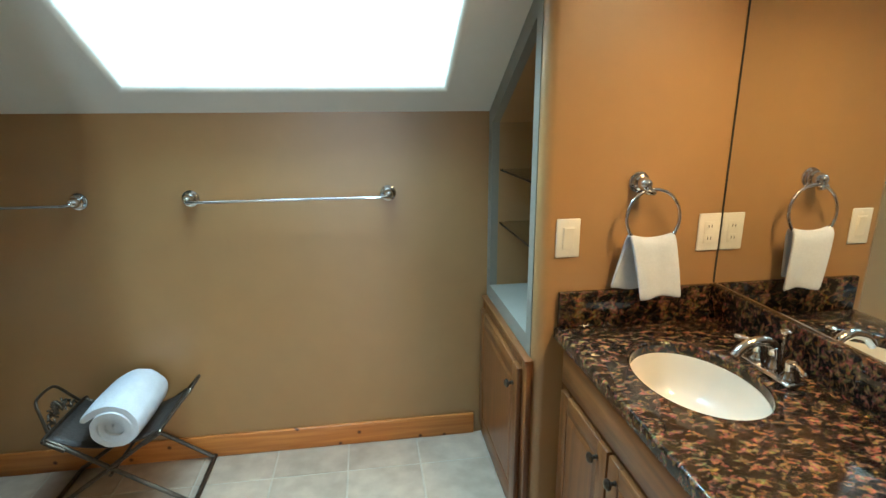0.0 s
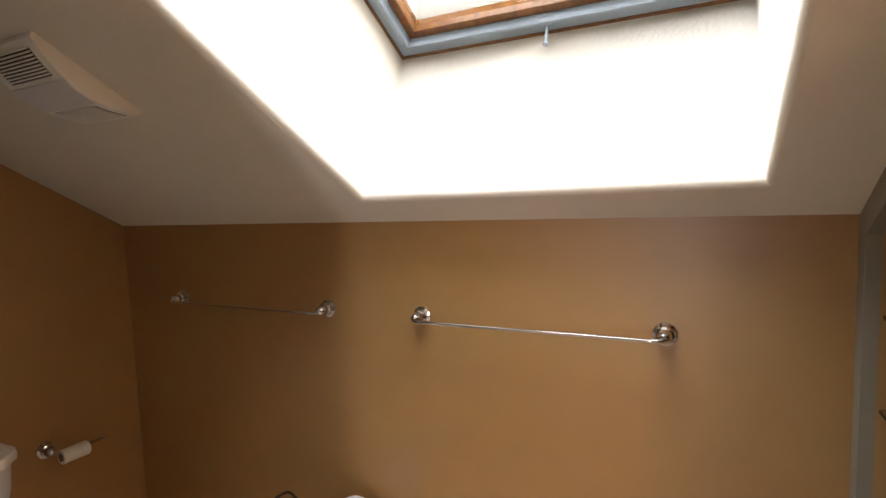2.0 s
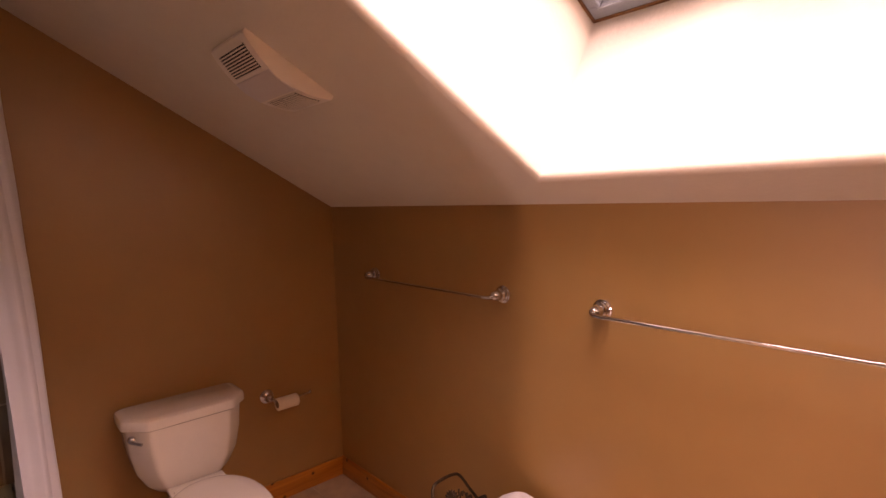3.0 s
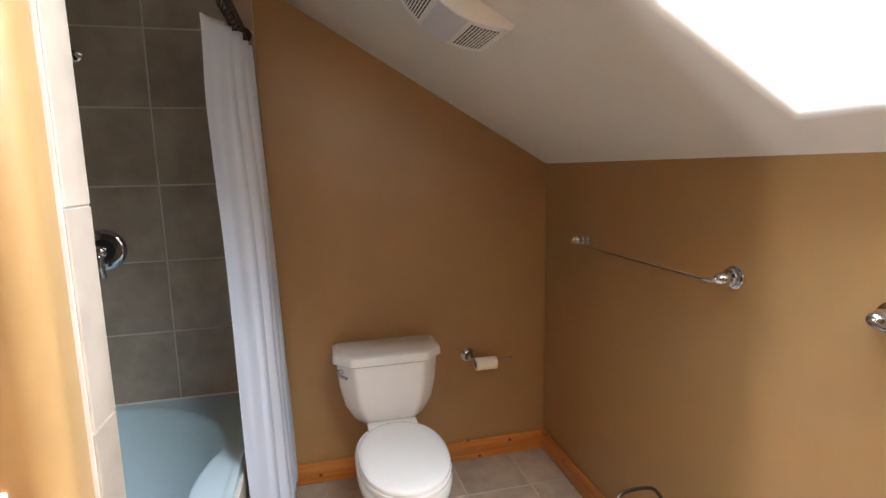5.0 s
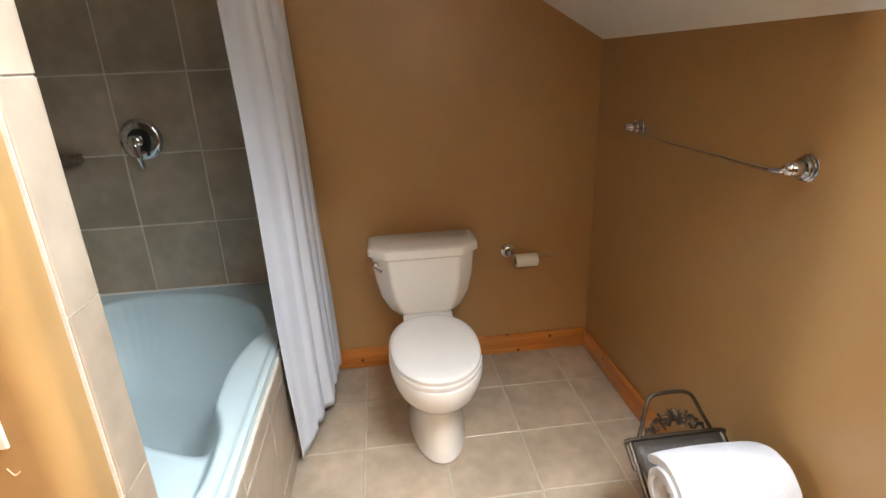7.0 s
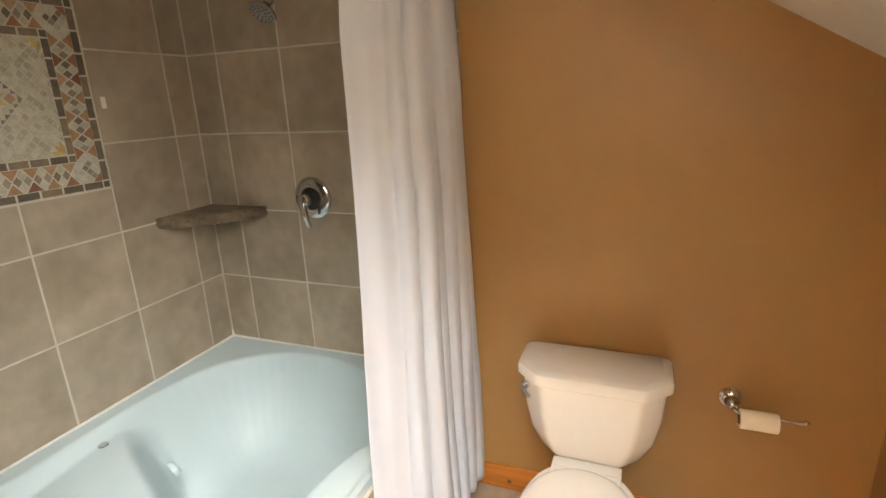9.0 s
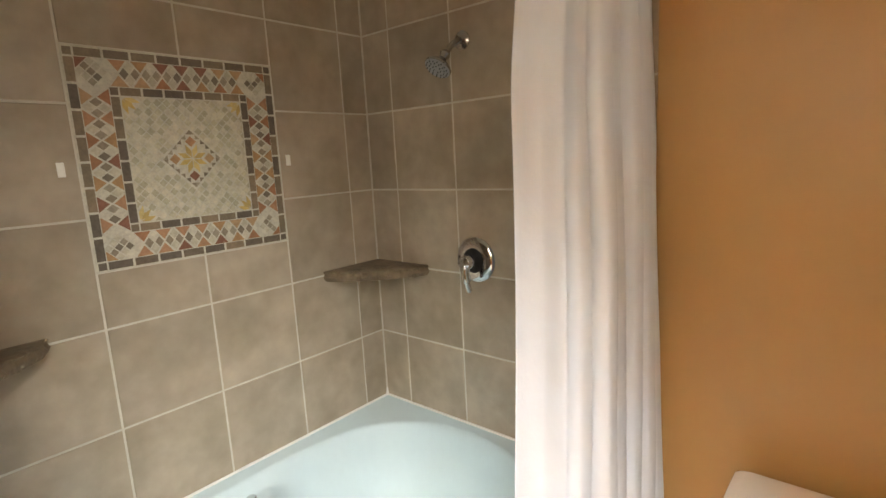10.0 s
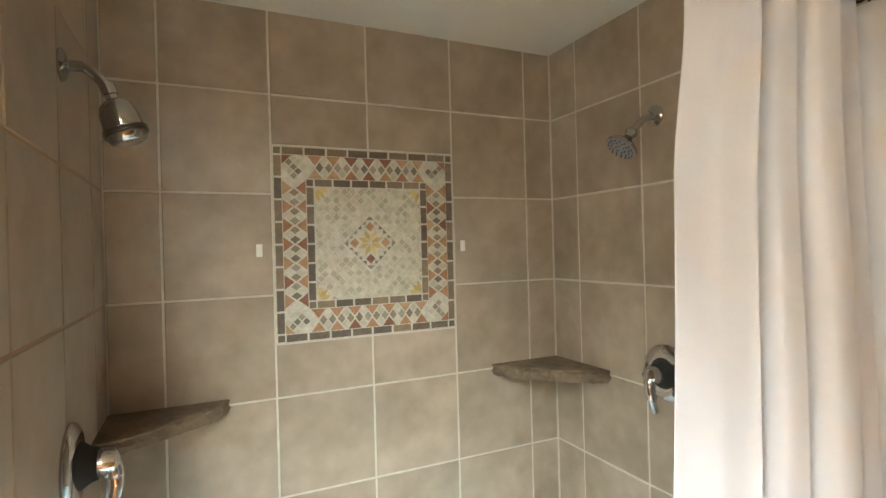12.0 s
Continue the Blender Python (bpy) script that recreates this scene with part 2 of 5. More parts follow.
def tube(bm, pts, r, seg=10, closed=False):
    """Round bar along points."""
    pts = [Vector(p) for p in pts]
    n = len(pts)
    rings = []
    for i, p in enumerate(pts):
        nxt, prv = pts[(i + 1) % n] if closed or i < n - 1 else p, pts[i - 1] if closed or i else p
        q = (nxt - prv).to_track_quat("Z", "Y")
        rr = r[i] if isinstance(r, (list, tuple)) else r
        rings.append([bm.verts.new(p + q @ Vector((rr * math.cos(k * math.tau / seg), rr * math.sin(k * math.tau / seg), 0))) for k in range(seg)])
    for i in range(n if closed else n - 1):
        lo, hi = rings[i], rings[(i + 1) % n]
        off = min(range(seg), key=lambda s: sum((lo[k].co - hi[(k + s) % seg].co).length for k in range(0, seg, 3)))
        for k in range(seg):
            bm.faces.new((lo[k], lo[(k + 1) % seg], hi[(k + 1 + off) % seg], hi[(k + off) % seg]))
    if not closed:
        bm.faces.new(rings[0][::-1])
        bm.faces.new(rings[-1])
    return bm


def curve(pts, steps=8):
    """Points of a smooth curve through the given ones."""
    pts = [Vector(p) for p in pts]
    out = []
    for i in range(len(pts) - 1):
        p0, p1, p2, p3 = pts[max(0, i - 1)], pts[i], pts[i + 1], pts[min(len(pts) - 1, i + 2)]
        for k in range(steps):
            t = k / steps
            out.append(0.5 * ((2 * p1) + (p2 - p0) * t + (2 * p0 - 5 * p1 + 4 * p2 - p3) * t * t + (3 * p1 - p0 - 3 * p2 + p3) * t ** 3))
    return out + [pts[-1]]


def prism(bm, poly, axis, a, b):
    """Solid from a polygon in the two other axes, from a to b along axis 'x', 'y' or 'z'."""
    def place(u, v, w):
        return {"x": (w, u, v), "y": (u, w, v), "z": (u, v, w)}[axis]
    lo = [bm.verts.new(place(u, v, a)) for u, v in poly]
    hi = [bm.verts.new(place(u, v, b)) for u, v in poly]
    n = len(poly)
    for k in range(n):
        bm.faces.new((lo[k], lo[(k + 1) % n], hi[(k + 1) % n], hi[k]))
    bm.faces.new(lo[::-1])
    bm.faces.new(hi)
    bmesh.ops.recalc_face_normals(bm, faces=bm.faces[:])
    return bm


def origin_of(ob):
    o = Vector((0, 0, 0))
    while ob is not None:
        o += ob.location
        ob = ob.parent
    return o


def part(name, bm, mat, parent=None, label="", smooth=True, at=None):
    """Links a bmesh, whose points are in the world, as one mesh object."""
    base = origin_of(parent) if parent else Vector(at or (0, 0, 0))
    bmesh.ops.recalc_face_normals(bm, faces=bm.faces[:])
    if base.length:
        bmesh.ops.translate(bm, verts=bm.verts[:], vec=-base)
    me = bpy.data.meshes.new(name)
    bm.to_mesh(me)
    bm.free()
    me.materials.append(mat)
    if smooth:
        me.shade_smooth()
        me.set_sharp_from_angle(angle=radians(38))
    ob = new(name, me)
    if parent:
        ob.parent = parent
    elif at:
        ob.location = at
    if label:
        tagged(ob, label)
    return ob


def thing(name, at, label, category, group=""):
    ob = new(name)
    ob.empty_display_size = 0.05
    ob.location = at
    return tagged(ob, label, category, group)


def B():
    return bmesh.new()


def setting(name, bm, mat, label, smooth=True):
    return tagged(part(name, bm, mat, smooth=smooth), label, kind="structure")


def weigh(ob):
    """Keeps the flat faces flat beside a rounded corner."""
    w = ob.modifiers.new("flat_faces", "WEIGHTED_NORMAL")
    w.weight, w.keep_sharp = 100, True


# ---- structure ----
floor = setting("floor", box(B(), -2.3, 1.32, Y_BACK - 1.34, Y_K + 0.12, -0.12, -0.002), FGROUT, "pale grout bed under square beige floor tiles")
wall_north = setting("wall_north", box(B(), X_W - 0.12, X_NI, Y_K, Y_K + 0.12, -0.006, Z_K + 0.02), PAINT, "low caramel brown knee wall under the sloping ceiling")
bm = B()
prism(bm, [(0.955, 0), (Y_K, 0), (Y_K, slope_z(Y_K) + 0.02), (0.955, slope_z(0.955) + 0.02)], "x", X_W - 0.12, X_W)
wall_west = setting("wall_west", bm, PAINT, "caramel brown painted wall behind the toilet")
wall_tub_west = setting("wall_tub_west", box(B(), X_WT - 0.11, X_WT - 0.0025, Y_ST - 0.12, 0.9545, -0.006, Z_FLAT + 0.05), GROUT, "pale grout behind tiles at the tub's faucet end")
wall_south = setting("wall_south", box(B(), X_WT - 0.0025, X_ET + 0.0025, Y_ST - 0.12, Y_ST - 0.0025, -0.006, Z_FLAT + 0.05), GROUT, "pale grout behind the tub's long tiled wall")
bm = box(B(), X_ET + 0.0025, X_PE, Y_BACK, Y_PN, -0.006, Z_FLAT + 0.05)
es = [e for e in bm.edges if all(abs(v.co.x - X_PE) < 1e-4 and abs(v.co.y - Y_PN) < 1e-4 for v in e.verts)]
bmesh.ops.bevel(bm, geom=es, offset=0.04, segments=8, affect="EDGES", profile=0.5)
wall_partition = setting("wall_partition", bm, PAINT, "caramel partition wall with a rounded corner beside the tub")
weigh(wall_partition)
for y, z, w, h in ((0.748, 1.255, 0.016, 0.007), (0.735, 1.243, 0.008, -0.010), (0.742, 1.083, 0.020, 0.006), (0.755, 0.905, 0.014, -0.012), (0.715, 0.872, 0.018, -0.010)):
    bm = tube(B(), curve([(X_PE + 0.0004, y, z), (X_PE + 0.0006, y + w / 2, z + h), (X_PE + 0.0004, y + w, z + h * 0.6)], 4), 0.0009, 5)
    part("scuff_mark", bm, SCUFF, wall_partition)
# added gap, kept narrow to hold the unseen lamp's light off the partition
bm = box(B(), X_ET, GAP_X0, Y_BACK - 0.12, Y_BACK, -0.006, Z_FLAT + 0.05)
box(bm, GAP_X1, X_E + 0.12, Y_BACK - 0.12, Y_BACK, -0.006, Z_FLAT + 0.05)
box(bm, GAP_X0, GAP_X1, Y_BACK - 0.12, Y_BACK, GAP_Z, Z_FLAT + 0.05)
wall_back = setting("wall_back", bm, PAINT, "plain caramel wall closing the vanity area, with a gap for the fill lamp")
# unseen walls added only to close the space round that lamp
Y_ENCLOSURE = Y_BACK - 1.24
bm = box(B(), X_ET, X_E + 0.12, Y_ENCLOSURE - 0.1, Y_ENCLOSURE, -0.006, Z_FLAT + 0.05)
box(bm, X_ET, X_ET + 0.1, Y_ENCLOSURE, Y_BACK - 0.12, -0.006, Z_FLAT + 0.05)
box(bm, X_E + 0.02, X_E + 0.12, Y_ENCLOSURE, Y_BACK - 0.12, -0.006, Z_FLAT + 0.05)
setting("wall_beyond_door", bm, PLASTER, "unseen pale walls added round the fill lamp behind the gap", smooth=False)
wall_east = setting("wall_east", box(B(), X_E + 0.006, X_E + 0.12, Y_BACK, Y_OR + 0.10, -0.006, Z_FLAT + 0.05), PAINT, "caramel wall behind the vanity mirror")
bm = B()
prism(bm, [(Y_OR, 0), (Y_OR + 0.085, 0), (Y_OR + 0.085, slope_z(Y_OR + 0.085) + 0.01), (Y_OR, slope_z(Y_OR) + 0.01)], "x", X_NI, X_E + 0.006)
es = [e for e in bm.edges if all(abs(v.co.x - X_NI) < 1e-4 and abs(v.co.y - Y_OR) < 1e-4 for v in e.verts)]
bmesh.ops.bevel(bm, geom=es, offset=0.036, segments=8, affect="EDGES", profile=0.5)
wall_vanity_end = setting("wall_vanity_end", bm, PAINT, "caramel end wall of the vanity with a rounded corner")
weigh(wall_vanity_end)

# ceiling with the skylight's shaft in one sheet
bm = B()
xs, ys = (X_W - 0.1, SKX0, SKX1, X_E + 0.1), (Y_K + 0.1, SKY0, SKY1, Y_FLAT)
g = [[bm.verts.new((x, y, slope_z(y))) for y in ys] for x in xs]
for i in range(3):
    for j in range(3):
        if (i, j) != (1, 1):
            bm.faces.new((g[i][j], g[i + 1][j], g[i + 1][j + 1], g[i][j + 1]))
rim = [g[1][1], g[2][1], g[2][2], g[1][2]]
top = [bm.verts.new(v.co + Vector((0, NY, NZ)) * DEEP) for v in rim]
for k in range(4):
    bm.faces.new((rim[k], rim[(k + 1) % 4], top[(k + 1) % 4], top[k]))
es = [e for e in bm.edges if all(v in rim for v in e.verts)]
bmesh.ops.bevel(bm, geom=es, offset=0.022, segments=7, affect="EDGES", profile=0.5)
ceiling = setting("ceiling", bm, CREAM, "cream sloping ceiling with a deep white skylight shaft")
ceiling.data.set_sharp_from_angle(angle=radians(20))
so = ceiling.modifiers.new("thickness", "SOLIDIFY")
so.thickness, so.offset = 0.03, 1
weigh(ceiling)
setting("ceiling_flat", box(B(), X_WT - 0.1, X_E + 0.1, Y_BACK - 1.34, Y_FLAT, Z_FLAT, Z_FLAT + 0.04), CREAM, "cream flat ceiling over the tub and vanity", smooth=False)

# baseboards
def board(bm, x0, x1, y0, y1, h=0.102):
    return box(bm, x0, x1, y0, y1, 0.0, h, 0.0055, 3)


setting("baseboard_north", board(B(), X_W + 0.016, 0.545, Y_K - 0.016, Y_K), PINE, "knotty honey pine baseboard along the knee wall")
setting("baseboard_west", board(B(), X_W, X_W + 0.016, 0.957, Y_K), PINE_Y, "knotty honey pine baseboard behind the toilet")
setting("baseboard_partition", board(B(), X_PE, X_PE + 0.016, Y_BACK, Y_PN - 0.04), PINE_Y, "honey pine baseboard along the partition wall")

# niche beside the vanity end wall
NY0, NY1, NZ0 = Y_OR + 0.085, 2.18, 0.735
bm = B()
prism(bm, [(NY1, 0), (Y_K, 0), (Y_K, slope_z(Y_K)), (NY1, slope_z(NY1))], "x", X_NI, X_NI + 0.03)
prism(bm, [(NY0, 0), (NY1, 0), (NY1, NZ0), (NY0, NZ0)], "x", X_NI, X_NI + 0.03)
prism(bm, [(NY0, slope_z(NY0) - 0.075), (NY1, slope_z(NY1) - 0.075), (NY1, slope_z(NY1)), (NY0, slope_z(NY0))], "x", X_NI, X_NI + 0.03)
box(bm, X_NI - 0.003, X_NI + 0.004, Y_OR + 0.037, NY0, 0, slope_z(NY0) - 0.002)
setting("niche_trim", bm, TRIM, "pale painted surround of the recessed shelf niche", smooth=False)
bm = B()
box(bm, X_NI + 0.03, 1.12, NY0, NY1, NZ0 - 0.02, NZ0)
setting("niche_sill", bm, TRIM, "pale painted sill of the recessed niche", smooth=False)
bm = B()
prism(bm, [(NY0, NZ0), (Y_K, NZ0), (Y_K, slope_z(Y_K)), (NY0, slope_z(NY0))], "x", 1.12, 1.14)
prism(bm, [(NY1, NZ0), (Y_K, NZ0), (Y_K, slope_z(Y_K)), (NY1, slope_z(NY1))], "x", X_NI + 0.03, 1.12)
prism(bm, [(NY0, slope_z(NY0) - 0.075), (NY1, slope_z(NY1) - 0.075), (NY1, slope_z(NY1) - 0.06), (NY0, slope_z(NY0) - 0.06)], "x", X_NI + 0.03, 1.12)
setting("niche_wall", bm, PAINT, "caramel inner walls of the recessed niche", smooth=False)

# ---- skylight window ----
def on_roof(x, s, h):
    """Place on the skylight's slope: s metres up the slope from the lower edge, h along the normal."""
    return Vector((x, SKY0 - s * NZ + h * NY, slope_z(SKY0) + s * NY + h * NZ))


LEN = (SKY0 - SKY1) / NZ


def slanted(bm, x0, x1, s0, s1, h0, h1, bevel=0.0):
    n = len(bm.verts)
    box(bm, x0, x1, s0, s1, h0, h1, bevel)
    bm.verts.ensure_lookup_table()
    for v in bm.verts[n:]:
        v.co = on_roof(v.co.x, v.co.y, v.co.z)
    return bm


win = tagged(thing("window_1", on_roof(0.5 * (SKX0 + SKX1), 0, DEEP), "blue-grey framed skylight window at the top of the shaft", "window"), kind="structure")
bm = B()
for a in ((SKX0, SKX1, 0, 0.055), (SKX0, SKX1, LEN - 0.055, LEN), (SKX0, SKX0 + 0.055, 0.055, LEN - 0.055), (SKX1 - 0.055, SKX1, 0.055, LEN - 0.055)):
    slanted(bm, *a, DEEP - 0.012, DEEP + 0.07, 0.003)
part("window_frame", bm, BLUEGREY, win, smooth=False)
bm = B()
for a in ((SKX0, SKX1, 0, 0.009), (SKX0, SKX1, LEN - 0.009, LEN), (SKX0, SKX0 + 0.009, 0.009, LEN - 0.009), (SKX1 - 0.009, SKX1, 0.009, LEN - 0.009)):
    slanted(bm, *a, DEEP - 0.020, DEEP - 0.0125, 0.002)
part("trim_bead", bm, ALDER, win, "thin brown wooden bead round the frame", smooth=False)
bm = B()
for a in ((SKX0 + 0.042, SKX1 - 0.042, 0.042, 0.056), (SKX0 + 0.042, SKX1 - 0.042, LEN - 0.056, LEN - 0.042), (SKX0 + 0.042, SKX0 + 0.056, 0.056, LEN - 0.056), (SKX1 - 0.056, SKX1 - 0.042, 0.056, LEN - 0.056)):
    slanted(bm, *a, DEEP - 0.024, DEEP - 0.0125, 0.004)
part("inner_lip", bm, BLUEGREY, win, smooth=False)
# pine sash takes the darker alder colour to stand for its shade
bm = B()
i0, i1 = 0.056, 0.085
for a in ((SKX0 + i0, SKX1 - i0, i0, i1), (SKX0 + i0, SKX1 - i0, LEN - i1, LEN - i0), (SKX0 + i0, SKX0 + i1, i1, LEN - i1), (SKX1 - i1, SKX1 - i0, i1, LEN - i1)):
    slanted(bm, *a, DEEP + 0.012, DEEP + 0.068, 0.003)
part("sash", bm, ALDER, win, "pine sash around the pane, its shade put into a darker wood colour", smooth=False)
bm = slanted(B(), SKX0 + i1, SKX1 - i1, i1, LEN - i1, DEEP + 0.04, DEEP + 0.046)
pane = part("pane", bm, GLASS, win, smooth=False)
pane.visible_shadow = False
bm = B()
LX = -0.165
slanted(bm, LX - 0.02, LX + 0.02, 0.02, 0.05, DEEP - 0.02, DEEP - 0.011, 0.003)
cyl(bm, on_roof(LX, 0.03, DEEP - 0.02), on_roof(LX, 0.022, DEEP - 0.075), 0.005)
lathe(bm, on_roof(LX, 0.022, DEEP - 0.075), on_roof(LX, 0.022, DEEP - 0.1) - on_roof(LX, 0.022, DEEP - 0.075), [(0, 0.005), (0.004, 0.009), (0.010, 0.009), (0.014, 0.004)], 12)
part("latch", bm, BLUEGREY, win, "small metal skylight latch")

# ---- toilet ----
def toilet():
    cy, xb = 1.42, -2.085
    t = thing("toilet", (-1.62, cy, 0), "white porcelain two-piece toilet with the lid closed", "toilet")
    def ring(x0, x1, half, back=3.2, n=44, p=2.15):
        out = []
        for k in range(n):
            a = k * math.tau / n
            c, s = math.cos(a), math.sin(a)
            pw = 2 / p if c > 0 else 2 / back
            out.append(((x0 + x1) / 2 + (x1 - x0) / 2 * math.copysign(abs(c) ** pw, c), cy + half * math.copysign(abs(s) ** (2 / p), s)))
        return out
    def loft(bm, rows):
        rings = [[bm.verts.new((x, y, z)) for x, y in ring(*r)] for z, r in rows]
        n = len(rings[0])
        for lo, hi in zip(rings, rings[1:]):
            for k in range(n):
                bm.faces.new((lo[k], lo[(k + 1) % n], hi[(k + 1) % n], hi[k]))
        bm.faces.new(rings[0][::-1])
        bm.faces.new(rings[-1])
        return bm
    part("bowl", loft(B(), [(0.0, (-2.02, -1.428, 0.106)), (0.010, (-2.02, -1.422, 0.112)), (0.05, (-2.0, -1.432, 0.106)), (0.12, (-1.98, -1.442, 0.100)), (0.18, (-1.97, -1.446, 0.099)), (0.208, (-1.96, -1.438, 0.106)), (0.228, (-1.95, -1.415, 0.126)), (0.250, (-1.93, -1.385, 0.147)), (0.285, (-1.91, -1.357, 0.165)), (0.325, (-1.90, -1.343, 0.1725)), (0.352, (-1.90, -1.339, 0.1745)), (0.364, (-1.90, -1.342, 0.172)), (0.370, (-1.90, -1.350, 0.165))]), PORC, t)
    part("seat", loft(B(), [(0.371, (-1.82, -1.350, 0.160, 2.4)), (0.374, (-1.825, -1.344, 0.166, 2.4)), (0.386, (-1.825, -1.344, 0.166, 2.4)), (0.390, (-1.82, -1.350, 0.160, 2.4))]), PORC, t)
    part("lid", loft(B(), [(0.393, (-1.833, -1.352, 0.160, 2.4)), (0.396, (-1.836, -1.347, 0.165, 2.4)), (0.405, (-1.836, -1.348, 0.164, 2.4)), (0.4095, (-1.83, -1.353, 0.159, 2.4)), (0.4125, (-1.82, -1.364, 0.148, 2.4)), (0.4140, (-1.79, -1.395, 0.118, 2.4))]), PORC, t)
    part("seat_deck", box(B(), -1.905, -1.815, cy - 0.105, cy + 0.105, 0.366, 0.385, 0.006), PORC, t)
    for s in (-1, 1):
        part("hinge", cyl(B(), (-1.84, cy + s * 0.075 - 0.018, 0.385), (-1.84, cy + s * 0.075 + 0.018, 0.385), 0.011), PORC, t)
    # tank, tapering downwards
    def slab(bm, rows):
        rings = []
        for z, x1, half, r in rows:
            pts = []
            for cxs, cys in ((1, 1), (1, -1), (-1, -1), (-1, 1)):
                if cxs > 0:
                    e = 0.014
                    side, front = Vector((x1 - r, half)), Vector((x1, half - r))
                    d = (front - side).normalized() * e
                    run = []
                    for p0, p1, p2 in ((side + Vector((-e, 0)), side, side + d), (front - d, front, front + Vector((0, -e)))):
                        run += [p0 * (1 - q) ** 2 + p1 * 2 * q * (1 - q) + p2 * q * q for q in (0, 0.33, 0.67, 1)]
                    run = run if cys > 0 else run[::-1]
                    pts += [(p.x, cy + cys * p.y, z) for p in run]
                else:
                    for k in range(5):
                        a = {-1: 270, 1: 180}[cys] - k * 22.5
                        pts.append((xb + 0.012 + 0.012 * math.cos(radians(a)), cy + cys * (half - 0.012) + 0.012 * math.sin(radians(a)), z))
            rings.append([bm.verts.new(p) for p in pts])
        n = len(rings[0])
        for lo, hi in zip(rings, rings[1:]):
            for k in range(n):
                bm.faces.new((lo[k], lo[(k + 1) % n], hi[(k + 1) % n], hi[k]))
        bm.faces.new(rings[0])
        bm.faces.new(rings[-1][::-1])
        return bm
    part("tank", slab(B(), [(0.350, -1.935, 0.105, 0.035), (0.358, -1.92, 0.125, 0.042), (0.39, -1.905, 0.158, 0.055), (0.45, -1.893, 0.19, 0.064), (0.535, -1.887, 0.208, 0.068), (0.638, -1.884, 0.216, 0.070)]), PORC, t)
    part("tank_lid", slab(B(), [(0.638, -1.877, 0.226, 0.072), (0.643, -1.870, 0.232, 0.074), (0.667, -1.870, 0.232, 0.074), (0.677, -1.874, 0.228, 0.072), (0.682, -1.884, 0.219, 0.068), (0.684, -1.90, 0.204, 0.06)]), PORC, t)
    bm = B()
    px, py, k = -1.936, cy - 0.199, math.sqrt(0.5)
    lathe(bm, (px - 0.002, py + 0.002, 0.606), (k, -k, 0), [(0, 0.013), (0.008, 0.015), (0.014, 0.012), (0.02, 0.006)], 16)
    tube(bm, curve([(px + 0.012, py - 0.012, 0.606), (px + 0.026, py - 0.006, 0.604), (px + 0.056, py + 0.020, 0.598)]), 0.0062)
    part("flush_handle", bm, CHROME, t, "chrome flush handle")
    return t


toilet()

